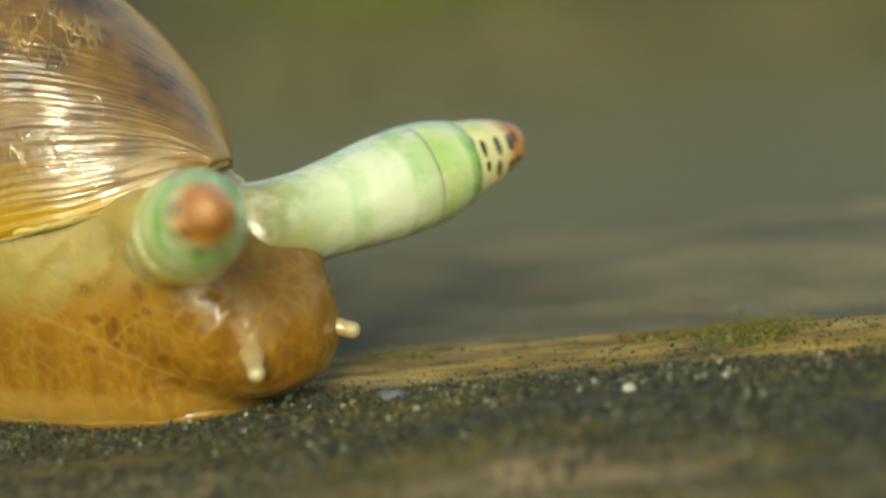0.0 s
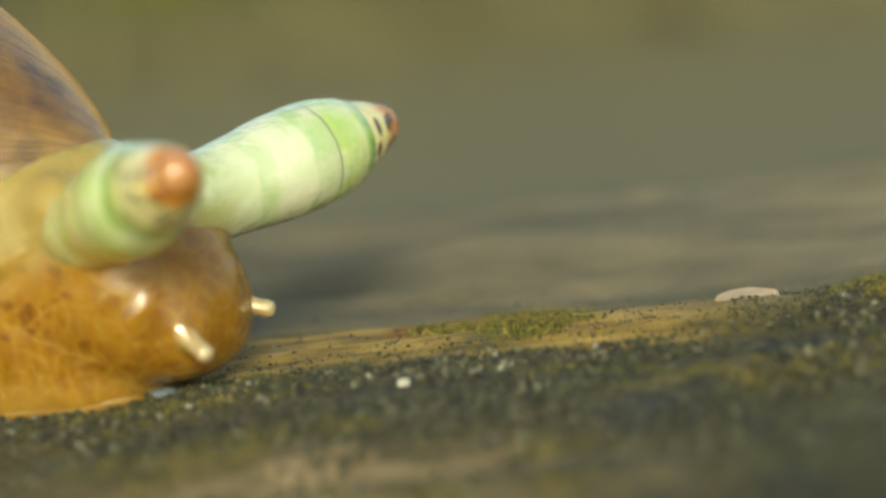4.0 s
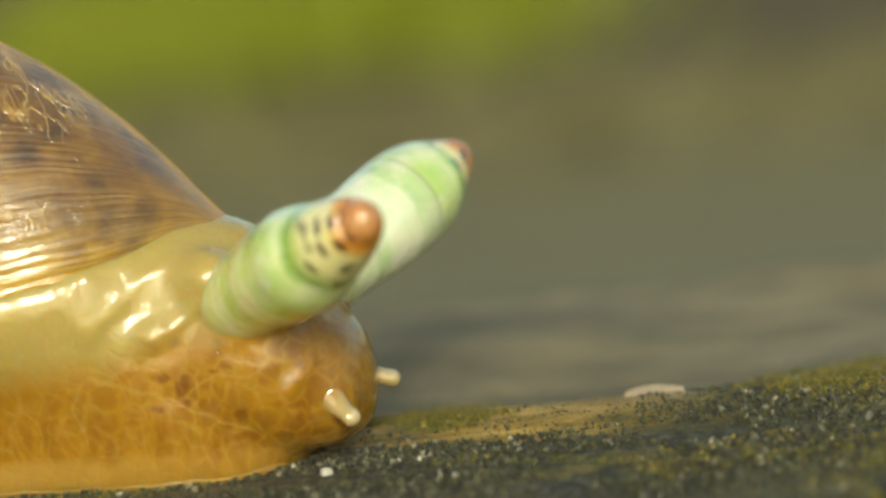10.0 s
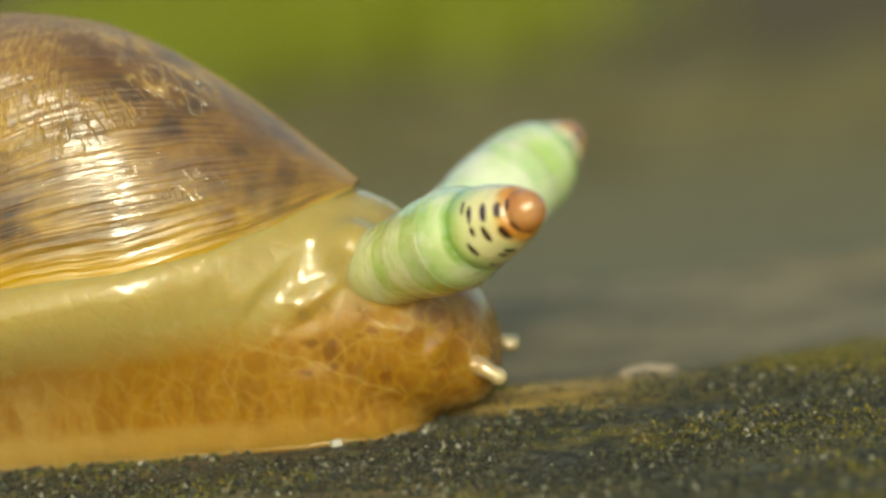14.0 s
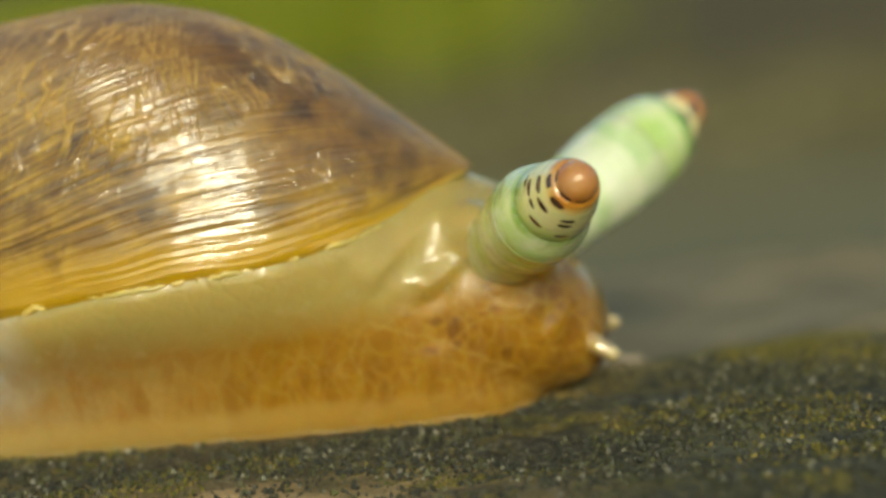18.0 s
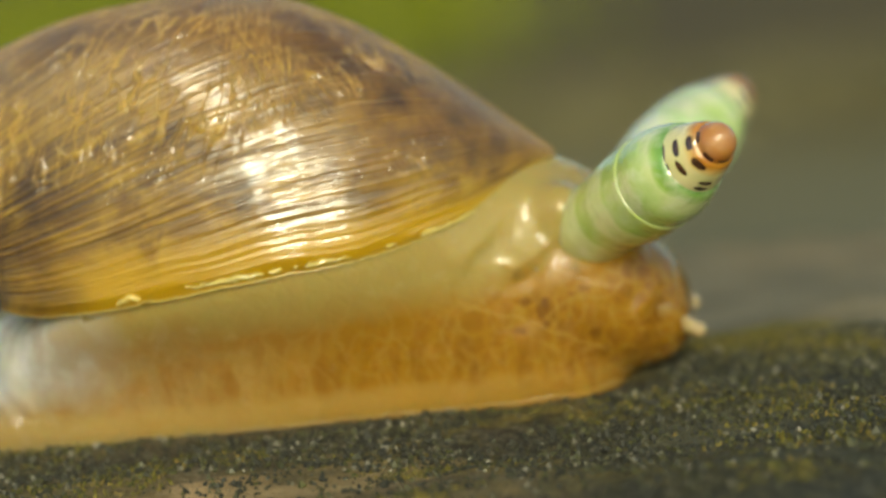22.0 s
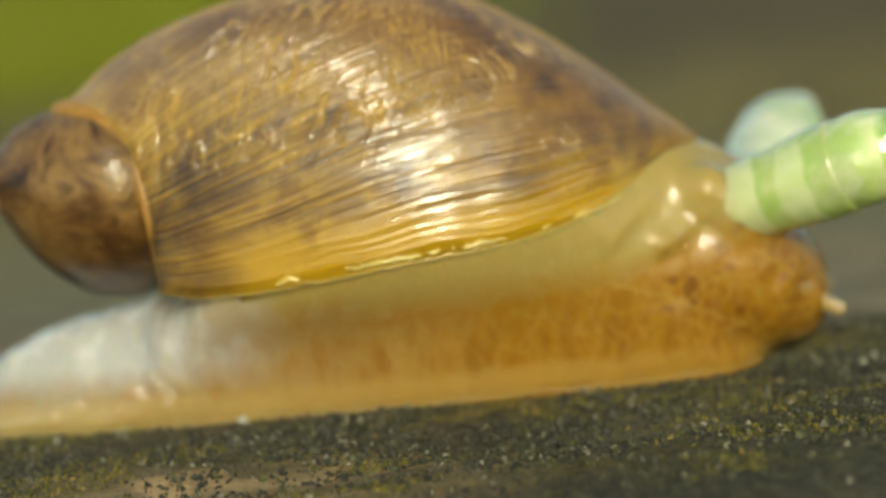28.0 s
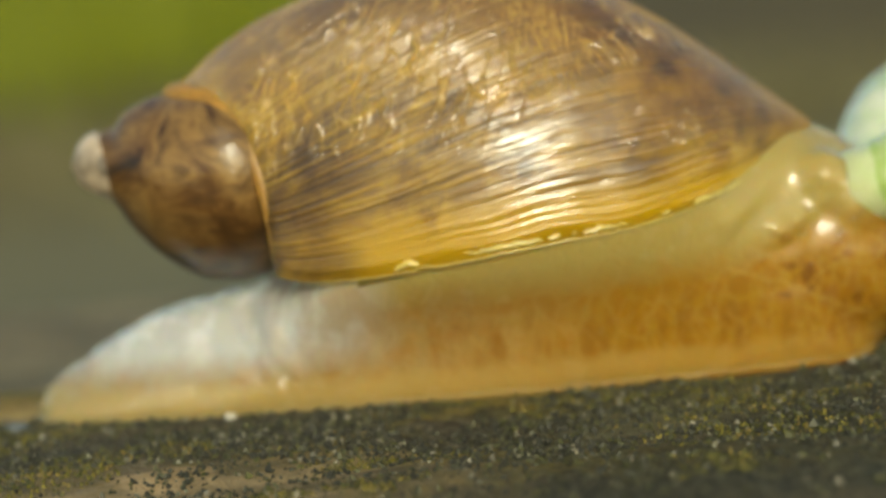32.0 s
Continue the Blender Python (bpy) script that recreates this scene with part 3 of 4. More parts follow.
def build_plank():
    xs = np.arange(-60, 60.01, 0.25)
    ys = np.concatenate([np.arange(-30, -14, 0.5), np.arange(-14, 4, 0.16), np.arange(4, 15.01, 0.3)])
    verts, faces = [], []
    for y in ys:
        for x in xs:
            verts.append((x * MM, y * MM, plank_height(x, y) * MM))
    w = len(xs)
    for j in range(len(ys) - 1):
        for i in range(w - 1):
            a = j * w + i
            faces.append((a, a + 1, a + w + 1, a + w))
    # sides and underside
    rim = [i for i in range(w)] + [j * w + w - 1 for j in range(1, len(ys))] + [(len(ys) - 1) * w + i for i in range(w - 2, -1, -1)] + [j * w for j in range(len(ys) - 2, 0, -1)]
    start = len(verts)
    for k in rim:
        verts.append((verts[k][0], verts[k][1], -0.121))
    for q in range(len(rim)):
        r = (q + 1) % len(rim)
        faces.append((rim[r], rim[q], start + q, start + r))
    faces.append(tuple(range(start + len(rim) - 1, start - 1, -1)))
    me = bpy.data.meshes.new("weathered_plank")
    me.from_pydata(verts, [], faces)
    me.polygons.foreach_set("use_smooth", [True] * len(me.polygons))
    me.materials.append(PLANK)
    return tagged(new("weathered_plank", me), "dark weathered plank with moss and pale worn streaks", "plank", kind="structure")


plank = build_plank()


def build_grit():
    """Loose grains and crumbs of moss over the plank's top."""
    rng = random.Random(4)
    verts, faces = [], []
    shape = [(1, 0, 0), (-1, 0, 0), (0, 1, 0), (0, -1, 0), (0, 0, 1), (0, 0, -0.6)]
    octa = [(0, 2, 4), (2, 1, 4), (1, 3, 4), (3, 0, 4), (2, 0, 5), (1, 2, 5), (3, 1, 5), (0, 3, 5)]
    for _ in range(44000):
        x = rng.uniform(-17, 19)
        y = -2.0 - abs(rng.gauss(0, 1)) * 5.5 if rng.random() < 0.8 else rng.uniform(-4, 0.5)
        if y < -15 or (-2.9 < y < 2 and x < 2.5 and rng.random() < 0.82) or rough_noise(x * 0.25, y * 0.7, 3.0, 3) < rng.uniform(-0.45, 0.15):
            continue
        r = rng.uniform(0.028, 0.086) * (1.5 if rng.random() < 0.05 else 1)
        r *= 0.6 if y > -3.0 and x < 4 else 1.0
        z = plank_height(x, y) + r * 0.25
        turn = Euler((rng.uniform(0, 6), rng.uniform(0, 6), rng.uniform(0, 6))).to_matrix()
        k = len(verts)
        for s in shape:
            q = turn @ Vector((s[0] * r * rng.uniform(0.6, 1.4), s[1] * r * rng.uniform(0.6, 1.4), s[2] * r * rng.uniform(0.5, 1.1)))
            verts.append(((x + q.x) * MM, (y + q.y) * MM, (z + q.z) * MM))
        faces += [tuple(k + i for i in f) for f in octa]
    me = bpy.data.meshes.new("grit")
    me.from_pydata(verts, [], faces)
    me.materials.append(GRIT)
    return tagged(new("grit", me), "fine dark grit and moss crumbs on the plank", "grit", kind="stuff")


grit = build_grit()


def build_moss():
    """Small yellow-green tufts in patches along the crest."""
    rng = random.Random(21)
    n = Nodes("moss_tufts", Roughness=0.8)
    island = n.add("ShaderNodeNewGeometry").outputs["Random Per Island"]
    n.colour(n.ramp(island, (0.0, (0.0324, 0.0346, 0.0072)), (0.4, (0.0792, 0.0756, 0.0101)), (0.75, (0.158, 0.133, 0.018)), (1.0, (0.216, 0.151, 0.0432))))
    verts, faces = [], []
    for _ in range(75000):
        x, y = rng.uniform(-14, 17), rng.gauss(-0.6, 1.3) if rng.random() < 0.55 else rng.uniform(-13, -2)
        want = 0.35 * math.exp(-((x + 1.5) / 0.8) ** 2 - ((y + 1.3) / 0.7) ** 2) + rough_noise(x * 0.22, y * 0.5, 9.0, 3) + ((-0.2 if x < 2 else -0.04) if y > -3.2 else -0.09)
        if want < rng.uniform(0.02, 0.3):
            continue
        z, h = plank_height(x, y), rng.uniform(0.03, 0.09)
        w, k = h * rng.uniform(0.5, 1.0), len(verts)
        turn, lx, ly = rng.uniform(0, 6.28), rng.gauss(0, 0.5) * h, rng.gauss(0, 0.5) * h
        for a in range(3):
            verts.append(((x + w * math.cos(turn + a * 2.094)) * MM, (y + w * math.sin(turn + a * 2.094)) * MM, (z - 0.02) * MM))
        verts.append(((x + lx) * MM, (y + ly) * MM, (z + h) * MM))
        faces += [(k, k + 1, k + 3), (k + 1, k + 2, k + 3), (k + 2, k, k + 3)]
    me = bpy.data.meshes.new("moss")
    me.from_pydata(verts, [], faces)
    me.materials.append(n.material)
    return tagged(new("moss", me), "yellow-green moss tufts growing on the plank", "moss", kind="stuff")


moss = build_moss()


def sheet(name, x0, x1, y0, y1, z, material, label, category, cuts=40, bumps=0.0):
    verts, faces = [], []
    for j in range(cuts + 1):
        for i in range(cuts + 1):
            x, y = x0 + (x1 - x0) * i / cuts, y0 + (y1 - y0) * j / cuts
            verts.append((x, y, z + bumps * rough_noise(x * 9, y * 9, 1.0, 3)))
    w = cuts + 1
    faces = [(j * w + i, j * w + i + 1, (j + 1) * w + i + 1, (j + 1) * w + i) for j in range(cuts) for i in range(cuts)]
    me = bpy.data.meshes.new(name)
    me.from_pydata(verts, [], faces)
    me.materials.append(material)
    return tagged(new(name, me), label, category, kind="structure")


def earth(name, colour, other, scale, film=None):
    n = Nodes(name, Roughness=0.9)
    p = n.place((1, 1, 1))
    base = n.ramp(n.noise(p, scale, 6.0, 0.6), (0.3, other), (0.7, colour))
    if film:
        base = n.mix(n.math("MULTIPLY", n.span(n.math("ADD", n.axis("Y", p), n.math("MULTIPLY", n.noise(p, 4.0), 0.3)), 0.35, 1.0), 0.9), base, film)
    n.colour(base)
    n.relief(n.noise(p, scale * 6, 4.0), 4.0, 0.6)
    return n.material


SOIL = earth("brown_soil", (0.095, 0.066, 0.014), (0.055, 0.037, 0.008), 3.0)
PAVING = earth("grey_paving", (0.165, 0.16, 0.13), (0.12, 0.118, 0.098), 9.0, film=(0.14, 0.122, 0.05))
GROUND_Z = -0.12
sheet("ground", -300, 300, -300, 300, GROUND_Z - 0.01, SOIL, "brown soil reaching to the horizon", "ground", 60)
sheet("pavement", -2.2, 2.2, -1.5, 0.92, GROUND_Z, PAVING, "smooth grey paving behind the plank", "pavement", 40, 0.002)


def build_blades(name, label, colours, count, place, height, seed):
    """Upright blades of grass as one mesh."""
    rng = random.Random(seed)
    n = Nodes(name, Roughness=0.6)
    island = n.add("ShaderNodeNewGeometry").outputs["Random Per Island"]
    n.colour(n.ramp(island, *[(k / (len(colours) - 1), c) for k, c in enumerate(colours)]))
    verts, faces = [], []
    for _ in range(count):
        x, y = place(rng)
        h, w, turn = height * rng.uniform(0.5, 1.3), rng.uniform(0.0015, 0.0035), rng.uniform(0, 2 * math.pi)
        lean = (rng.gauss(0, 0.35) * h, rng.gauss(0, 0.35) * h)
        c, s, k = math.cos(turn) * w, math.sin(turn) * w, len(verts)
        z = GROUND_Z - 0.008
        verts += [(x - c, y - s, z), (x + c, y + s, z), (x + c * 0.7 + lean[0] * 0.4, y + s * 0.7 + lean[1] * 0.4, z + h * 0.6),
                  (x - c * 0.7 + lean[0] * 0.4, y - s * 0.7 + lean[1] * 0.4, z + h * 0.6), (x + lean[0], y + lean[1], z + h)]
        faces += [(k, k + 1, k + 2, k + 3), (k + 3, k + 2, k + 4)]
    me = bpy.data.meshes.new(name)
    me.from_pydata(verts, [], faces)
    me.materials.append(n.material)
    return tagged(new(name, me), label, "grass", kind="stuff")


def lawn_spot(rng):
    a, r = rng.uniform(0, 2 * math.pi), math.sqrt(rng.random()) * (1 + 0.3 * rng.gauss(0, 1))
    r *= 1 + 0.25 * rough_noise(2 * math.cos(a), 2 * math.sin(a), 1.0, 2)
    return -0.31 + 0.21 * r * math.cos(a) - 0.06 * r * math.sin(a), 2.55 + 0.78 * r * math.sin(a)


def verge_spot(rng):
    return rng.uniform(-1.6, 1.4), 0.72 + 0.55 * math.sqrt(rng.random())


build_blades("green_grass", "lush green grass growing behind the paving", [(0.108, 0.138, 0.003), (0.21, 0.235, 0.007), (0.16, 0.188, 0.004)], 27000, lawn_spot, 0.035, 7)
build_blades("dry_grass", "short olive dry grass along the paving's edge", [(0.115, 0.102, 0.045), (0.185, 0.168, 0.082), (0.15, 0.136, 0.062)], 9000, verge_spot, 0.012, 8)


def flake(name, x, y, length, width, height, turn, colour, label, seed):
    """A small flat crumb with a broken outline."""
    rng = random.Random(seed)
    sides = 9
    z = plank_height(x, y)
    rings = []
    for level, grow in ((-0.6, 0.85), (0.2, 1.0), (0.75, 0.9), (1.0, 0.6)):
        ring = []
        for k in range(sides):
            a = 2 * math.pi * k / sides
            j = 0.8 + 0.4 * random.Random(seed * 31 + k).random()
            ring.append((math.cos(a) * length / 2 * grow * j, math.sin(a) * width / 2 * grow * j, level * height + rng.uniform(-0.1, 0.1) * height))
        rings.append(ring)
    ob = thing(name, loft(rings), plain(name, colour, 0.55, vary=0.12), label, "crumb", "crumbs on the plank", smooth=False)
    ob.matrix_basis = pose(x * MM, y * MM, z * MM, 0, 0, turn)
    return ob


flake("pale_flake", 2.95, -0.3, 1.4, 1.3, 0.13, 12, (0.62, 0.45, 0.28), "pale tan wood flake lying on the plank", 1)
flake("grey_crumb", -7.95, -3.7, 0.6, 0.4, 0.16, 10, (0.11, 0.13, 0.15), "small blue-grey crumb on the plank", 5)
flake("white_crumb", -3.36, -4.5, 0.26, 0.15, 0.13, 20, (0.5, 0.48, 0.42), "tiny white crumb on the mossy plank", 2)
flake("white_crumb", -7.2, -4.6, 0.28, 0.14, 0.06, -10, (0.5, 0.48, 0.42), "tiny grey-white crumb on the plank", 3)

# ---------------------------------------------------------------- snail
snail = tagged(new("amber_snail"), "glossy amber snail crawling with swollen green-banded tentacles", "snail")

SHELL_TOP = smooth_curve([(-15.3, 5.35), (-15.12, 5.72), (-14.75, 5.98), (-14.4, 6.02), (-14.05, 6.35), (-12.9, 6.85), (-12.0, 7.5), (-10.7, 8.15), (-8.9, 8.62), (-6.8, 8.78), (-5.0, 8.5), (-3.6, 7.87), (-2.5, 7.15), (-1.4, 6.3), (-0.6, 5.62), (0.1, 5.02), (0.42, 4.74)])
SHELL_LOW = smooth_curve([(-15.3, 5.25), (-15.12, 4.85), (-14.75, 4.6), (-14.45, 4.4), (-14.1, 3.8), (-13.4, 3.1), (-12.5, 2.6), (-11.0, 2.45), (-9.4, 2.7), (-7.5, 2.98), (-5.7, 3.2), (-3.8, 3.35), (-1.95, 3.7), (-0.9, 4.05), (0.1, 4.6), (0.42, 4.7)])
SHELL_WIDE = smooth_curve([(-13.2, 1.7), (-11.0, 2.75), (-9.0, 3.4), (-6.5, 3.75), (-4.0, 3.5), (-2.2, 2.8), (-1.0, 1.85), (-0.3, 1.05), (0.1, 0.65), (0.42, 0.3)])
SPIRE_WIDE = smooth_curve([(-15.3, 0.12), (-15.0, 0.5), (-14.5, 0.9), (-14.2, 1.1), (-13.4, 1.8), (-12.5, 2.25), (-11.5, 2.5), (-10.5, 2.55)])


def shell_point(u, a, out=0.0):
    """A point of the last whorl: u from the suture to the lip, a from the near lip over the top."""
    lift = math.sin(a)
    x = -11.05 + 11.42 * (1 - (1 - u) ** 1.25) - 2.0 * lift**3 * (1 - u) ** 3
    low, top, w = SHELL_LOW(x), SHELL_TOP(x), SHELL_WIDE(x)
    heel = 0.42 * (1 - u) ** 12 * (1 - max(lift, 0.0)) ** 4
    tuck = 0.03 * (1 - u) ** 14
    low, top, w = low + tuck * 2.5, top - tuck * 3.0, w * (1 - tuck)
    c, s = math.cos(a), max(lift, 0.0)
    y = -w * math.copysign(abs(c) ** 0.93, c) * (1 - 0.05 * (1 - s) ** 2.5)
    z = low + heel + (top - low) * s**0.95
    n = Vector((0, -c * (top - low), s * w)).normalized() * out
    return (x, y + n.y, z + n.z)


def build_shell():
    stations, turns = 64, 56
    bm = bmesh.new()
    growth = bm.loops.layers.uv.new("growth")
    where, rows = {}, []
    for i in range(stations + 1):
        row = []
        for j in [*range(turns + 1), *range(turns, -1, -1)]:
            a = math.pi * j / turns
            v = bm.verts.new(Vector(shell_point(i / stations, a, 0.0 if len(row) <= turns else -0.09)) * MM)
            where[v] = (i / stations, a / math.pi)
            row.append(v)
        rows.append(row)
    n = len(rows[0])
    for a, b in zip(rows, rows[1:]):
        for j in range(n):
            bm.faces.new((a[j], a[(j + 1) % n], b[(j + 1) % n], b[j]))
    for row in (rows[0], rows[-1]):
        for j in range(turns):
            bm.faces.new((row[j], row[j + 1], row[n - 2 - j], row[n - 1 - j]))
    for face in bm.faces:
        for corner in face.loops:
            corner[growth].uv = where[corner.vert]
    bmesh.ops.recalc_face_normals(bm, faces=bm.faces)
    shell = part("shell", bm, SHELL, snail, "translucent golden-brown horn shell with fine growth lines")
    # earlier whorls
    sides, levels = 56, 44
    for name, x0, seam, drop, label in (("spire_whorl", -14.78, -10.8, 2.0, "dark brown mottled whorl of the spire"), ("apex_whorl", -15.28, -14.35, 0.25, "grey-white tip of the spire with an orange stain")):
        rings = []
        for i in range(levels + 1):
            s = (i / levels) ** 0.8
            ring = []
            for j in range(sides):
                a = 2 * math.pi * j / sides
                up = (1 + math.sin(a)) / 2
                x = x0 + (seam - drop * up**3 - x0) * s
                c, h, w = (SHELL_TOP(x) + SHELL_LOW(x)) / 2, (SHELL_TOP(x) - SHELL_LOW(x)) / 2, SPIRE_WIDE(x)
                k = 1.0 - 0.16 * s**7 - 0.16 * (1 - s) ** 9 if name == "spire_whorl" else 1.0 - 0.10 * s**5
                ring.append((x, w * k * math.cos(a), c + h * k * math.sin(a)))
            rings.append(ring)
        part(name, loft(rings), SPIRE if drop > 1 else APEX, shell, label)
    # the suture: a rounded pale seam
    bm = bmesh.new()
    tube(bm, [shell_point(0.004, math.pi * j / 40, -0.14) for j in range(41)], 0.25, 12)
    part("suture", bm, SUTURE, shell, "pale orange seam between the whorls")
    # lip: thin rim
    bm = bmesh.new()
    tube(bm, [shell_point(i / 150, 0.012 * rough_noise(i * 0.17, 4.0), 0.0) for i in range(151)], 0.022, 6)
    # wet beads along the rim, added and kept pale to stand for its glints
    rng = random.Random(5)
    for _ in range(15):
        u0, span = rng.triangular(0.10, 0.8, 0.4), rng.uniform(0.006, 0.07)
        tube(bm, [shell_point(u0 + span * k / 6, 0.02 + 0.02 * rough_noise(u0 * 9 + k * 0.3, 1.0), 0.01) for k in range(7)], rng.uniform(0.025, 0.075), 8)
    part("lip", bm, LIP, shell, "thin glossy amber rim of the shell")
    # the mantle that fills the mouth of the shell
    rings = []
    for i in range(41):
        u = 0.12 + 0.875 * i / 40
        x = shell_point(u, 0.0)[0]
        low, top, w = SHELL_LOW(x), SHELL_TOP(x), SHELL_WIDE(x)
        sag = 0.2 * math.sin(math.pi * min(u, 0.97)) ** 0.8 + 0.05
        half = catmull([(0, low - sag * 1.2), (w * 0.45, low - sag * 1.1), (w * 0.76, low - sag * 0.6), (w * 0.9, low + 0.05), (w * 0.72, low + (top - low) * 0.3), (w * 0.4, low + (top - low) * 0.6), (0, low + (top - low) * 0.7)], 16)
        rings.append([(x, -y, z) for y, z in half] + [(x, y, z) for y, z in half[-2:0:-1]])
    part("mantle", loft(rings), MANTLE, shell, "smooth cream mantle under the shell's rim")
    return shell


shell = build_shell()

FOOT_WIDE = smooth_curve([(-16.65, 0.3), (-16.35, 0.85), (-15.4, 1.3), (-13.5, 1.7), (-10.0, 2.0), (-5.0, 2.15), (-1.0, 2.1), (0.3, 1.85), (0.95, 1.5), (1.3, 1.1), (1.55, 0.35)])
BODY_TOP = smooth_curve([(-16.65, 0.25), (-16.5, 0.52), (-15.6, 1.12), (-14.4, 1.8), (-13.4, 2.15), (-12.2, 2.33), (-11.0, 2.7), (-9.0, 3.9), (-5.0, 5.0), (-2.0, 5.0), (-0.7, 4.95), (0.2, 4.8), (0.9, 4.5), (1.5, 3.98), (2.0, 3.2), (2.2, 2.4)])
BODY_MID = smooth_curve([(-16.85, 0.12), (-16.5, 0.6), (-15.6, 1.1), (-13.5, 1.6), (-10.0, 2.2), (-5.0, 2.6), (-1.0, 2.3), (0.6, 1.9), (1.6, 1.3), (2.2, 0.3)])
BODY_LIP = smooth_curve([(-16.85, 0.08), (-16.5, 0.42), (-15.6, 0.8), (-13.5, 1.15), (-11.5, 1.5), (-10.0, 2.75), (-9.0, 3.1), (-6.5, 3.48), (-4.0, 3.28), (-2.2, 2.62), (-0.8, 1.88), (0.6, 1.55), (1.6, 1.0), (2.2, 0.2)])


HEAD_TOP = smooth_curve([(-1.6, 2.8), (-0.6, 3.4), (0.4, 3.85), (1.2, 3.75), (1.9, 3.28), (2.4, 2.75), (2.75, 2.3), (3.0, 1.65)])
HEAD_LOW = smooth_curve([(-1.6, 0.5), (-0.6, 0.3), (0.8, 0.1), (1.6, 0.08), (2.2, 0.15), (2.6, 0.32), (2.88, 0.62), (3.0, 1.2)])
HEAD_WIDE = smooth_curve([(-1.6, 1.6), (-0.6, 2.0), (0.4, 2.1), (1.2, 2.05), (1.9, 1.8), (2.4, 1.45), (2.75, 1.05), (3.0, 0.1)])


def trunk_half(x):
    """Half of the trunk's outline at x, from the sole up to the back."""
    t, m, l = BODY_TOP(x), BODY_MID(x), BODY_LIP(x)
    f = FOOT_WIDE(min(x, 1.2)) * 0.98
    h = max(0.62 * t, min(SHELL_LOW(x) + 0.25, 0.8 * t)) if x > -11.5 else 0.62 * t
    low = 0.08 if x < 1.0 else 0.08 + (x - 1.0) * 0.9
    return catmull([(f * 0.4, low * 0.6), (f, low), (max(m, f * 0.99), low + (h - low) * 0.45), (l, h), (l * 0.55, h + (t - h) * 0.75), (0, t)], 22)


def trunk_rings():
    rings = []
    for i in range(121):
        x = -16.63 + 18.8 * i / 120
        half = trunk_half(x)
        rings.append([(x, -y, z) for y, z in half] + [(x, y, z) for y, z in half[-2::-1]])
    return rings


def head_rings():
    rings = []
    for i in range(61):
        x = -1.6 + 4.6 * (1 - (1 - i / 60) ** 1.4)
        t, l, w = HEAD_TOP(x), HEAD_LOW(x), HEAD_WIDE(x)
        ring = []
        for j in range(44):
            a = 2 * math.pi * j / 44
            c, q = math.cos(a), math.sin(a)
            ring.append((x, w * math.copysign(abs(c) ** 0.85, c), (t + l) / 2 + (t - l) / 2 * math.copysign(abs(q) ** 0.9, q)))
        rings.append(ring)
    return rings


def fused(name, forms, cell):
    """One closed skin round several overlapping forms."""
    joined = bmesh.new()
    for bm in forms:
        me = bpy.data.meshes.new("form")
        bm.to_mesh(me)
        bm.free()
        joined.from_mesh(me)
        bpy.data.meshes.remove(me)
    me = bpy.data.meshes.new("form")
    joined.to_mesh(me)
    joined.free()
    ob = new("form", me)
    remesh = ob.modifiers.new("skin", "REMESH")
    remesh.mode, remesh.voxel_size = "VOXEL", cell * MM
    bpy.context.view_layer.update()
    made = bpy.data.meshes.new_from_object(ob.evaluated_get(bpy.context.evaluated_depsgraph_get()))
    bpy.data.objects.remove(ob)
    bm = bmesh.new()
    bm.from_mesh(made)
    bpy.data.meshes.remove(made)
    for _ in range(44):
        bmesh.ops.smooth_vert(bm, verts=bm.verts, factor=0.5, use_axis_x=True, use_axis_y=True, use_axis_z=True)
    return bm


def cheek(x, y, z, rx, ry, rz, tilt=0.0):
    """A swelling of the flesh."""
    bm = bmesh.new()
    bmesh.ops.create_uvsphere(bm, u_segments=20, v_segments=14, radius=1.0)
    for v in bm.verts:
        p, q = v.co.x * rx, v.co.z * rz
        c, k = math.cos(radians(tilt)), math.sin(radians(tilt))
        v.co = Vector((x + p * c - q * k, y + v.co.y * ry, z + p * k + q * c)) * MM
    return bm


# folds of the wet neck: both ends (x, z), depth of the flank at both ends, slope
FOLDS = [((-1.75, 3.05), (-0.42, 4.12), 0.60, 0.2, 0.11), ((-0.7, 2.78), (0.2, 3.3), 0.55, 0.3, 0.2),
         ((1.75, 1.55), (2.15, 2.05), 0.26, 0.18, 0.26)]


def fold_height(x, z):
    """How far a fold stands out: a long upper flank and a short lower one."""
    out = 0.0
    for (x0, z0), (x1, z1), d0, d1, slope in FOLDS:
        length = math.hypot(x1 - x0, z1 - z0)
        ux, uz = (x1 - x0) / length, (z1 - z0) / length
        k = ((x - x0) * ux + (z - z0) * uz) / length
        s = -(x - x0) * uz + (z - z0) * ux
        k0 = min(max(k, 0.0), 1.0)
        deep = d0 + (d1 - d0) * k0
        tall = slope * deep * math.exp(-((k - k0) * length / 0.22) ** 2)
        out = max(out, tall * 0.5 * (1 + math.cos(math.pi * min(s / deep, 1.0))) if s > 0 else tall * math.exp(-(s / 0.16) ** 2))
    return out


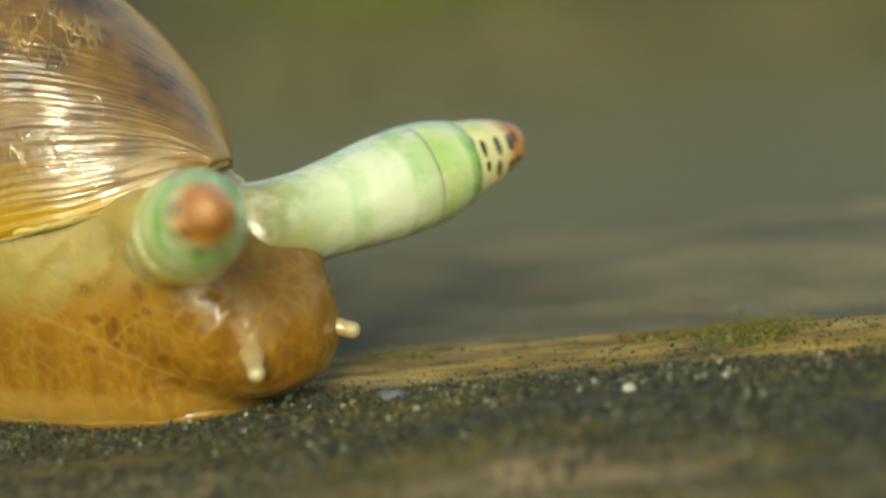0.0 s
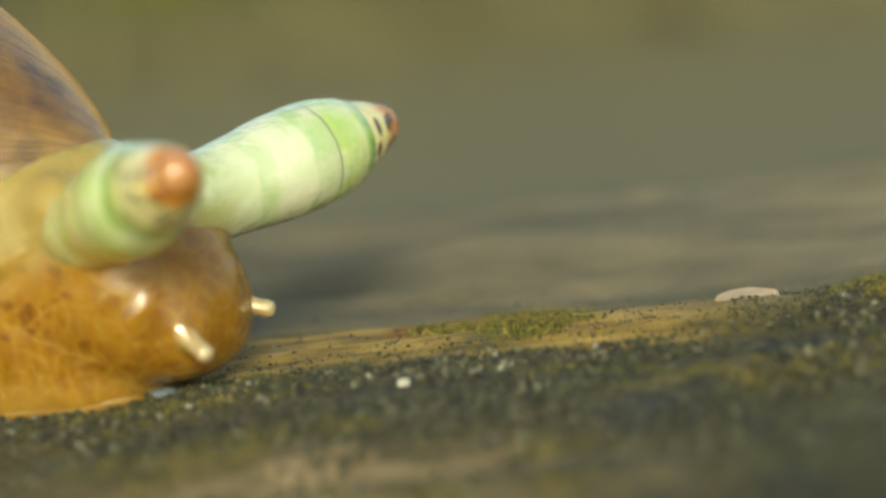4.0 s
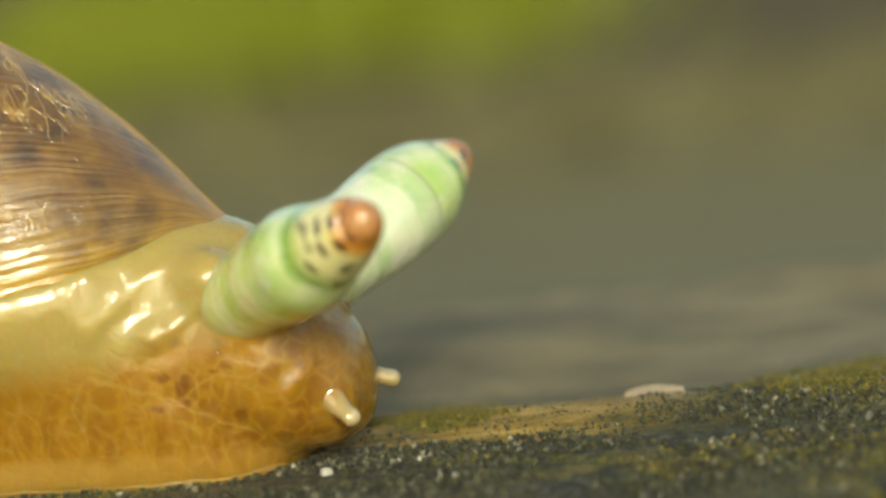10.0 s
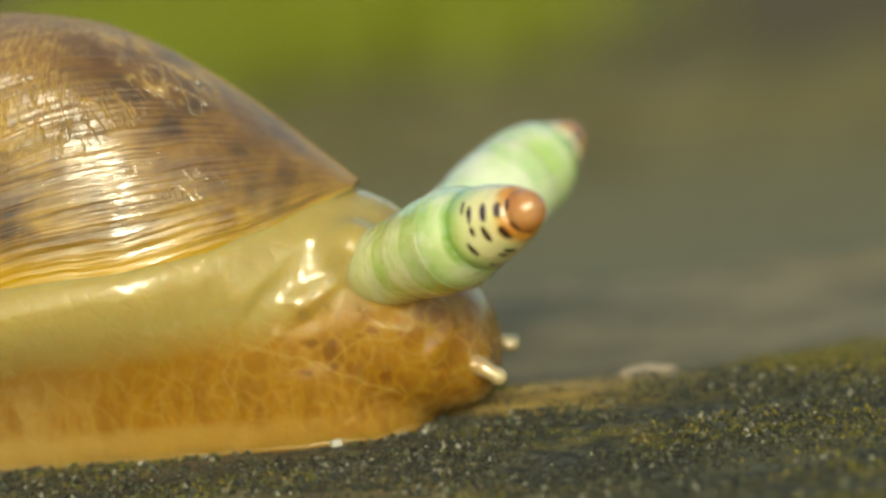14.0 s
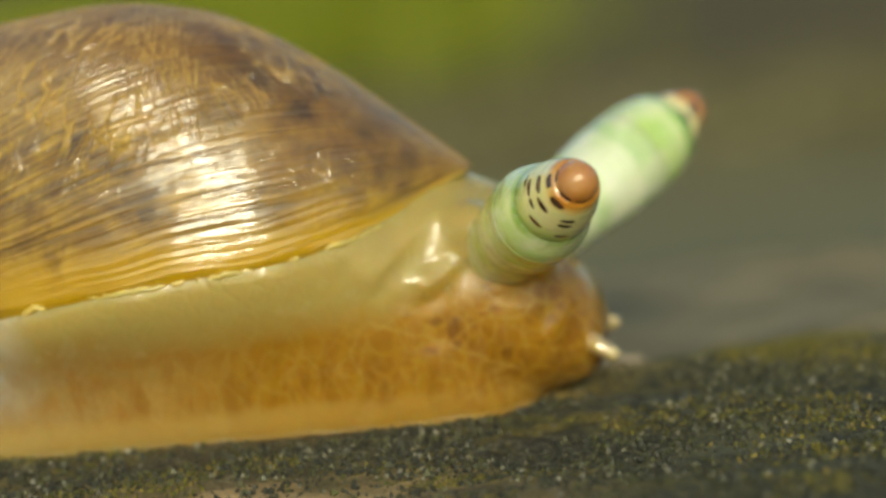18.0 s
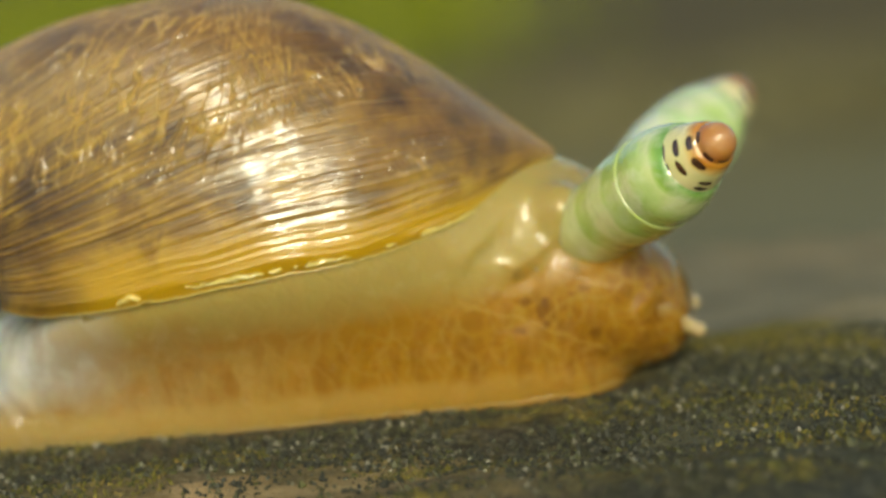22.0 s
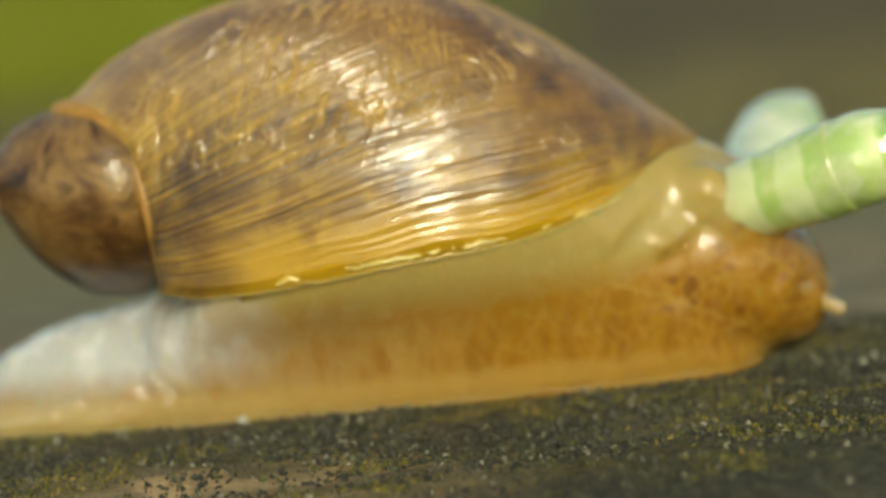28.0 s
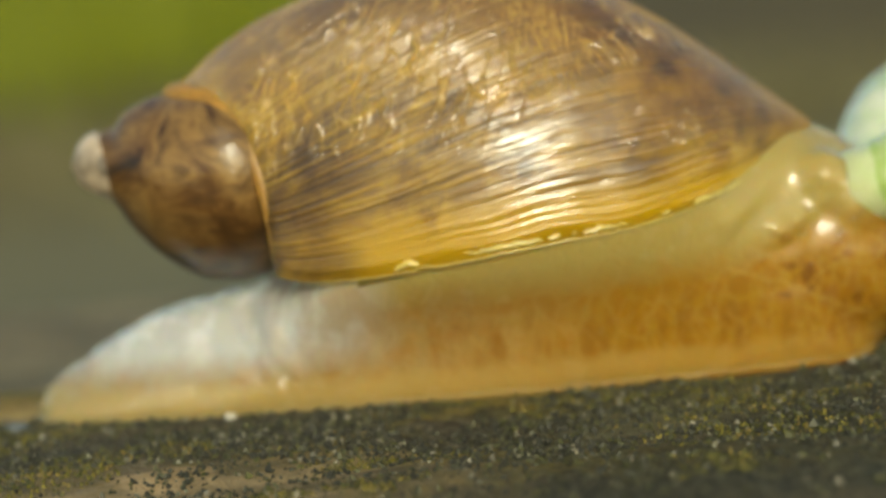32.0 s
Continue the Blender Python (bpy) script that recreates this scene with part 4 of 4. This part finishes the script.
def build_body():
    swell = [cheek(0.35, -1.5, 3.75, 0.62, 0.55, 0.62), cheek(1.0, -1.3, 3.15, 1.0, 0.8, 0.9), cheek(1.45, 1.15, 2.8, 0.9, 0.85, 0.82), cheek(2.25, -0.9, 1.25, 0.64, 0.64, 0.62), cheek(2.12, -1.25, 1.55, 0.42, 0.34, 0.3, -55), cheek(2.3, 0.75, 1.25, 0.62, 0.6, 0.6), cheek(2.0, -0.55, 0.72, 0.75, 0.8, 0.52), cheek(2.0, 0.55, 0.72, 0.75, 0.8, 0.52)]
    bm = fused("body", [loft(trunk_rings()), loft(head_rings()), loft(sole_rings(0.12, 1.0)), *swell], 0.075)
    bm.normal_update()
    for v in bm.verts:
        x, y, z = v.co * 1000
        if y < 0 and x > -3.2:
            out = fold_height(x + 0.06 * rough_noise(x * 2, z * 2, 1.0, 2), z + 0.06 * rough_noise(x * 2, z * 2, 6.0, 2))
            v.co += v.normal * (out + 0.012 * rough_noise(x * 1.6, y * 1.6, z * 1.6, 3)) * MM
        elif x < -10.5 and z > 0.7:
            v.co += v.normal * 0.05 * rough_noise(x * 1.9 + z * 1.1, y * 0.7, z * 0.6, 3) * MM
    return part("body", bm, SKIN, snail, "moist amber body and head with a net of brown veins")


def sole_rings(grow, top):
    """The flared, wavy edge of the foot."""
    rings = []
    for i in range(141):
        x = -16.65 + 18.2 * i / 140
        w, half = FOOT_WIDE(x), trunk_half(x)
        side = lambda z: float(np.interp(z, [p[1] for p in half[3:14]], [p[0] for p in half[3:14]]))
        h = top * min(0.8, 0.42 * BODY_TOP(x), 0.25 + 0.4 * w) + 0.04 * rough_noise(x * 0.7, 3.0, 0, 2)
        wave, lift = 0.06 * rough_noise(x * 0.9, 0, 0, 3), 0.05 * rough_noise(x * 1.3, 8.0, 0, 3)
        low, mid = [max(side(z), w * 0.98) if x < 0.8 else w for z in (0.2 * h, 0.55 * h)]
        outline = catmull([(w * 0.5, -0.25), (w * 0.96, -0.18), (w + grow + wave, 0.02 + lift), (low + grow + wave, 0.2 * h + lift), (mid + 0.4 * grow, 0.55 * h), (w * 0.9, h), (w * 0.6, h)], 18)
        rings.append([(x, -y, z) for y, z in outline] + [(x, y, z) for y, z in outline[::-1]])
    return rings


def build_foot():
    return part("foot", loft(sole_rings(0.09, 0.35)), FOOT, snail, "pale orange fringe of the crawling sole")


body, foot = build_body(), build_foot()


def build_feeler(y, turn):
    """A short lower feeler with a rounded knob."""
    feeler = part("lower_feeler", lathe([(z * 0.95, r * 1.2) for z, r in [(-0.6, 0.5), (-0.25, 0.42), (0.0, 0.36), (0.2, 0.28), (0.4, 0.20), (0.58, 0.155), (0.76, 0.135), (0.9, 0.145), (1.0, 0.125), (1.06, 0.075), (1.08, 0.0)]], 20), PEARL, snail, "short pale translucent lower feeler")
    feeler.matrix_basis = Matrix.Translation(Vector((2.25, y, 1.35)) * MM) @ Vector(turn).to_track_quat("Z", "Y").to_matrix().to_4x4()
    return feeler


def build_bubbles():
    """Tiny clear bubbles of slime below the tentacle."""
    n = Nodes("clear_slime", Roughness=0.03, IOR=1.33, Transmission_Weight=1.0)
    n.colour((0.98, 0.97, 0.93, 1))
    tree = BVHTree.FromPolygons([v.co.copy() for v in body.data.vertices], [tuple(q.vertices) for q in body.data.polygons])
    rng = random.Random(17)
    for _ in range(11):
        x, z, r = rng.gauss(0.15, 0.42), rng.gauss(2.75, 0.28), rng.uniform(0.04, 0.085)
        hit = tree.ray_cast(Vector((x, -8, z)) * MM, Vector((0, 1, 0)))[0]
        if hit is None:
            continue
        bm = bmesh.new()
        bmesh.ops.create_uvsphere(bm, u_segments=14, v_segments=9, radius=r * MM)
        bubble = part("slime_bubble", bm, n.material, snail, "tiny clear bubble of slime")
        bubble.matrix_basis = Matrix.Translation(hit + Vector((0, -0.4 * r * MM, 0)))


build_bubbles()

near_feeler = build_feeler(-1.12, (0.80, -0.22, -0.50))
build_feeler(0.75, (0.88, 0.25, -0.25))
FEELER_AIM = [(0, 0.48, -0.5, -0.33), (3, 0.65, -0.39, -0.4), (6, 0.85, -0.09, -0.54), (8, 0.63, -0.43, -0.34), (10, 0.58, -0.46, -0.34), (13, 0.87, -0.1, -0.5), (16, 0.7, -0.34, -0.42), (19, 0.88, -0.04, -0.54), (24, 0.94, 0.13, -0.55), (32, 0.94, 0.13, -0.55)]


def build_tentacle(label, girth, taper, skin, reach=1.0):
    """A swollen upper tentacle along z: a pale sheath, a green band sliding in it and a spotted tip sliding in that."""
    ring = lambda z: 0.012 * abs(math.sin(z * 3.9 + 0.5 + 0.5 * math.sin(z * 1.7))) - 0.010
    form = smooth_curve([(-1.2, 0.7), (-0.75, 0.96), (-0.2, 0.88), (0.4, 0.82), (1.0, 0.84), (1.6, 0.905), (2.2, 0.95), (2.6, 0.956)])
    zs = [-1.2 + 3.8 * k / 44 for k in range(45)]
    sheath = part("upper_tentacle", lathe([(z, form(z) * girth + ring(z)) for z in zs] + [(2.67, 0.954 * girth), (2.71, 0.945 * girth), (2.70, 0.92 * girth), (2.5, 0.8 * girth)], 44), skin, snail, label)
    form2 = smooth_curve([(1.5, 0.8), (2.2, 0.92), (2.6, 0.944), (2.9, 0.938), (3.3, 0.88), (3.5, 0.82)])
    zs = [1.5 + 2.0 * k / 28 for k in range(29)]
    band = part("green_band", lathe([(z, form2(z) * girth * (1 - taper * max(z - 2.7, 0.0)) + 0.6 * ring(z)) for z in zs] + [(3.58, 0.76 * girth * (1 - taper)), (3.59, 0.69 * girth * (1 - taper)), (3.4, 0.6 * girth * (1 - taper))], 44), BAND, sheath, "bright green swollen band")
    tip = part("tip", lathe([(z, r * girth * (1 - taper * max(z - 3.2, 0.0))) for z, r in [(2.3, 0.58), (2.8, 0.70), (3.2, 0.765), (3.5, 0.765), (3.8, 0.745), (4.1, 0.70), (4.3, 0.655), (4.42, 0.615), (4.5, 0.59), (4.57, 0.56), (4.62, 0.52), (4.63, 0.46), (4.55, 0.3)]], 44), TIP, sheath, "cream tip with rows of dark brown dashes")
    cap = part("end_cap", lathe([(z, r * girth * (1 - taper * 1.35)) for z, r in [(4.4, 0.46), (4.56, 0.505), (4.62, 0.50), (4.66, 0.47), (4.7, 0.475), (4.78, 0.45), (4.87, 0.40), (4.95, 0.325), (5.02, 0.22), (5.06, 0.11), (5.075, 0.0)]], 36), CAP, sheath, "glossy reddish-brown rounded end")
    sheath.scale = (1, 1, reach)
    return sheath, band, tip, cap


near_tentacle = build_tentacle("plump pale-green tentacle pulsing with bands, raised beside its twin", 1.04, 0.13, SHEATH)
far_tentacle = build_tentacle("plump pale-green tentacle stretched out over the plank", 1.13, 0.08, MILKY, 1.17)

# ---------------------------------------------------------------- what moves
CRAWL = [(0, -11.91), (0.5, -11.50), (1, -11.08), (2, -10.37), (3, -9.78), (6, -8.04), (7, -7.33), (8, -6.56), (9, -5.86), (10, -5.36), (11, -4.93), (12, -4.27), (13, -3.61), (16, -1.58), (17, -0.81), (18, -0.18), (19, 0.43), (20, 1.15), (21, 1.77), (22, 2.33), (23, 2.96), (24, 3.63), (25, 4.33), (28, 6.33), (29, 6.92), (30, 7.52), (31, 8.23), (32, 8.98)]
NEAR_AIM = [
    (0, 0.738, -0.618, 0.272), (0.5, 0.728, -0.647, 0.225), (1, 0.739, -0.637, 0.22), (1.5, 0.771, -0.572, 0.282),
    (2, 0.79, -0.564, 0.243), (2.5, 0.8, -0.564, 0.206), (3, 0.788, -0.572, 0.225), (3.5, 0.742, -0.606, 0.286),
    (5.5, 0.783, -0.543, 0.302), (6, 0.791, -0.528, 0.31), (6.5, 0.768, -0.599, 0.228), (7, 0.725, -0.65, 0.229),
    (7.5, 0.711, -0.64, 0.29), (8, 0.711, -0.62, 0.331), (8.5, 0.725, -0.626, 0.288), (9, 0.732, -0.622, 0.276),
    (9.5, 0.735, -0.607, 0.302), (10, 0.677, -0.639, 0.365), (10.5, 0.707, -0.612, 0.354), (11, 0.705, -0.602, 0.376),
    (11.5, 0.774, -0.487, 0.404), (12, 0.744, -0.539, 0.395), (13, 0.705, -0.62, 0.345), (15.5, 0.488, -0.83, 0.271),
    (16, 0.408, -0.846, 0.343), (17, 0.431, -0.828, 0.359), (18, 0.346, -0.863, 0.368), (19, 0.34, -0.851, 0.4),
    (19.5, 0.375, -0.803, 0.464), (20, 0.335, -0.789, 0.515), (20.5, 0.426, -0.774, 0.469), (21, 0.457, -0.758, 0.466),
    (21.5, 0.468, -0.767, 0.44), (22, 0.524, -0.745, 0.413), (22.5, 0.464, -0.781, 0.418), (23, 0.523, -0.774, 0.358),
    (23.5, 0.519, -0.787, 0.334), (24, 0.511, -0.79, 0.339), (24.5, 0.534, -0.772, 0.345), (25, 0.595, -0.731, 0.335),
    (25.5, 0.635, -0.701, 0.323), (28, 0.857, -0.416, 0.304), (30, 0.93, -0.25, 0.25), (32, 0.867, -0.387, 0.314),
]
FAR_AIM = [
    (0, 0.374, 0.921, 0.103), (0.7, 0.328, 0.943, 0.051), (1, 0.313, 0.949, 0.039), (1.4, 0.313, 0.942, 0.124),
    (2.1, 0.334, 0.936, 0.116), (2.8, 0.322, 0.943, 0.085), (3.5, 0.347, 0.933, 0.092), (5.5, 0.368, 0.926, 0.082),
    (6, 0.437, 0.885, 0.163), (6.5, 0.441, 0.873, 0.207), (7, 0.455, 0.854, 0.251), (7.5, 0.402, 0.882, 0.245),
    (8, 0.358, 0.882, 0.305), (8.5, 0.366, 0.886, 0.286), (9, 0.395, 0.876, 0.277), (9.5, 0.391, 0.866, 0.312),
    (10, 0.438, 0.84, 0.32), (10.5, 0.442, 0.839, 0.317), (11, 0.452, 0.833, 0.318), (11.5, 0.417, 0.86, 0.295),
    (12, 0.424, 0.847, 0.32), (12.5, 0.46, 0.84, 0.289), (13, 0.517, 0.799, 0.308), (13.5, 0.526, 0.795, 0.302),
    (15.5, 0.641, 0.643, 0.418), (16, 0.667, 0.607, 0.432), (17, 0.651, 0.648, 0.396), (18, 0.718, 0.565, 0.406),
    (19, 0.688, 0.571, 0.448), (19.5, 0.674, 0.591, 0.443), (20, 0.693, 0.575, 0.436), (20.5, 0.707, 0.631, 0.319),
    (21, 0.697, 0.659, 0.283), (21.5, 0.673, 0.654, 0.345), (22, 0.602, 0.706, 0.373), (22.5, 0.652, 0.657, 0.379),
    (23, 0.663, 0.671, 0.33), (23.5, 0.665, 0.663, 0.343), (24, 0.616, 0.645, 0.452), (24.5, 0.623, 0.641, 0.449),
    (25, 0.602, 0.7, 0.383), (25.5, 0.619, 0.707, 0.342), (27.5, 0.372, 0.892, 0.258), (28, 0.366, 0.899, 0.239),
    (29, 0.429, 0.847, 0.314), (30, 0.445, 0.835, 0.324), (31, 0.448, 0.834, 0.323), (32, 0.452, 0.825, 0.34),
]
NEAR_BASE, FAR_BASE = (0.9, -1.3, 3.3), (1.5, 1.2, 3.1)


HEADING = [(0, 24), (2, 21), (6, 14), (9, 10), (13, 4), (19, 0), (32, 0)]
SHELL_TURN = [(0, 4, 0.90), (2, 5, 0.60), (6, 6, 0.50), (9, 3, -0.00), (13, 4, -0.00), (16, 3, -0.00), (19, 1, -0.00), (23, 0, -0.00), (32, 0, -0.00)]
SHELL_LIFT = [(0, -0.05), (2, -0.25), (3, -0.42), (6, -0.62), (7, -0.54), (8, -0.42), (9, -0.22), (10, -0.1), (11, 0.1), (13, 0.16), (16, 0.1), (19, 0.2), (20, 0.16), (22, 0.07), (24, 0.02), (32, 0)]

SHELL_PITCH = [(0, 5), (3, 5), (6, 6), (9, 5), (11, 2), (13, 0), (32, 0)]


def pulse(t):
    """1 when the near tentacle's tip is pushed out, 0 when drawn in."""
    turns = float(np.interp(t, [0, 0.5, 1.25, 2, 20, 22.5, 32], [0.5, 1.0, 1.5, 2.0, 20.0, 22.0, 31.5]))
    return 0.5 + 0.5 * math.cos(2 * math.pi * turns)


def far_pulse(t):
    """The same for its twin, which beats against it."""
    turns = float(np.interp(t, [0, 1, 2, 3, 20, 22.5, 32], [0.75, 1.0, 1.5, 2.5, 19.5, 21.5, 31.0]))
    return 0.5 + 0.5 * math.cos(2 * math.pi * turns)


def aimed(base, way):
    return Matrix.Translation(Vector(base) * MM) @ Vector(way).to_track_quat("Z", "Y").to_matrix().to_4x4()


def slide(d):
    return Matrix.Translation((0, 0, d * MM))


def motions():
    turn = smooth_curve(HEADING)
    walk(snail, [(t, pose(x * MM, -2.4 * MM, 0, 0, 0, -turn(t))) for t, x in CRAWL])
    turn, shift, lift = smooth_curve([r[:2] for r in SHELL_TURN]), smooth_curve([(r[0], r[2]) for r in SHELL_TURN]), smooth_curve(SHELL_LIFT)
    pitch, hinge = smooth_curve(SHELL_PITCH), Matrix.Translation((0, 0, 4.7 * MM))
    walk(shell, [(t, pose(shift(t) * MM, 0, lift(t) * MM, 0, 0, -turn(t)) @ hinge @ Matrix.Rotation(radians(pitch(t)), 4, "Y") @ hinge.inverted()) for t, _ in CRAWL])
    walk(near_feeler, [(t, aimed((2.25, -1.12, 1.35), way)) for t, *way in FEELER_AIM])
    for (sheath, band, tip, cap), base, rows, flip in ((near_tentacle, NEAR_BASE, NEAR_AIM, 0), (far_tentacle, FAR_BASE, FAR_AIM, 1)):
        inward = smooth_curve([(0, 0.0), (24, 0.0), (28, 0.0 if flip else 0.16), (32, 0.0 if flip else 0.2)])
        walk(sheath, [(t, aimed((base[0], base[1] + inward(t), base[2]), way)) for t, *way in rows])
        beats = [k * 0.25 for k in range(129)]
        out = [(t, far_pulse(t) if flip else pulse(t)) for t in beats]
        walk(band, [(t, slide(0.04 + (0.12 if flip else 0.42) * (1 - p))) for t, p in out])
        for piece in (tip, cap):
            walk(piece, [(t, slide((float(np.interp(t, [0, 3, 6, 32], [0.0, -0.05, -0.28, -0.28])) if flip else 0.23) - (0.10 if flip else 0.12) * (1 - p))) for t, p in out])


motions()
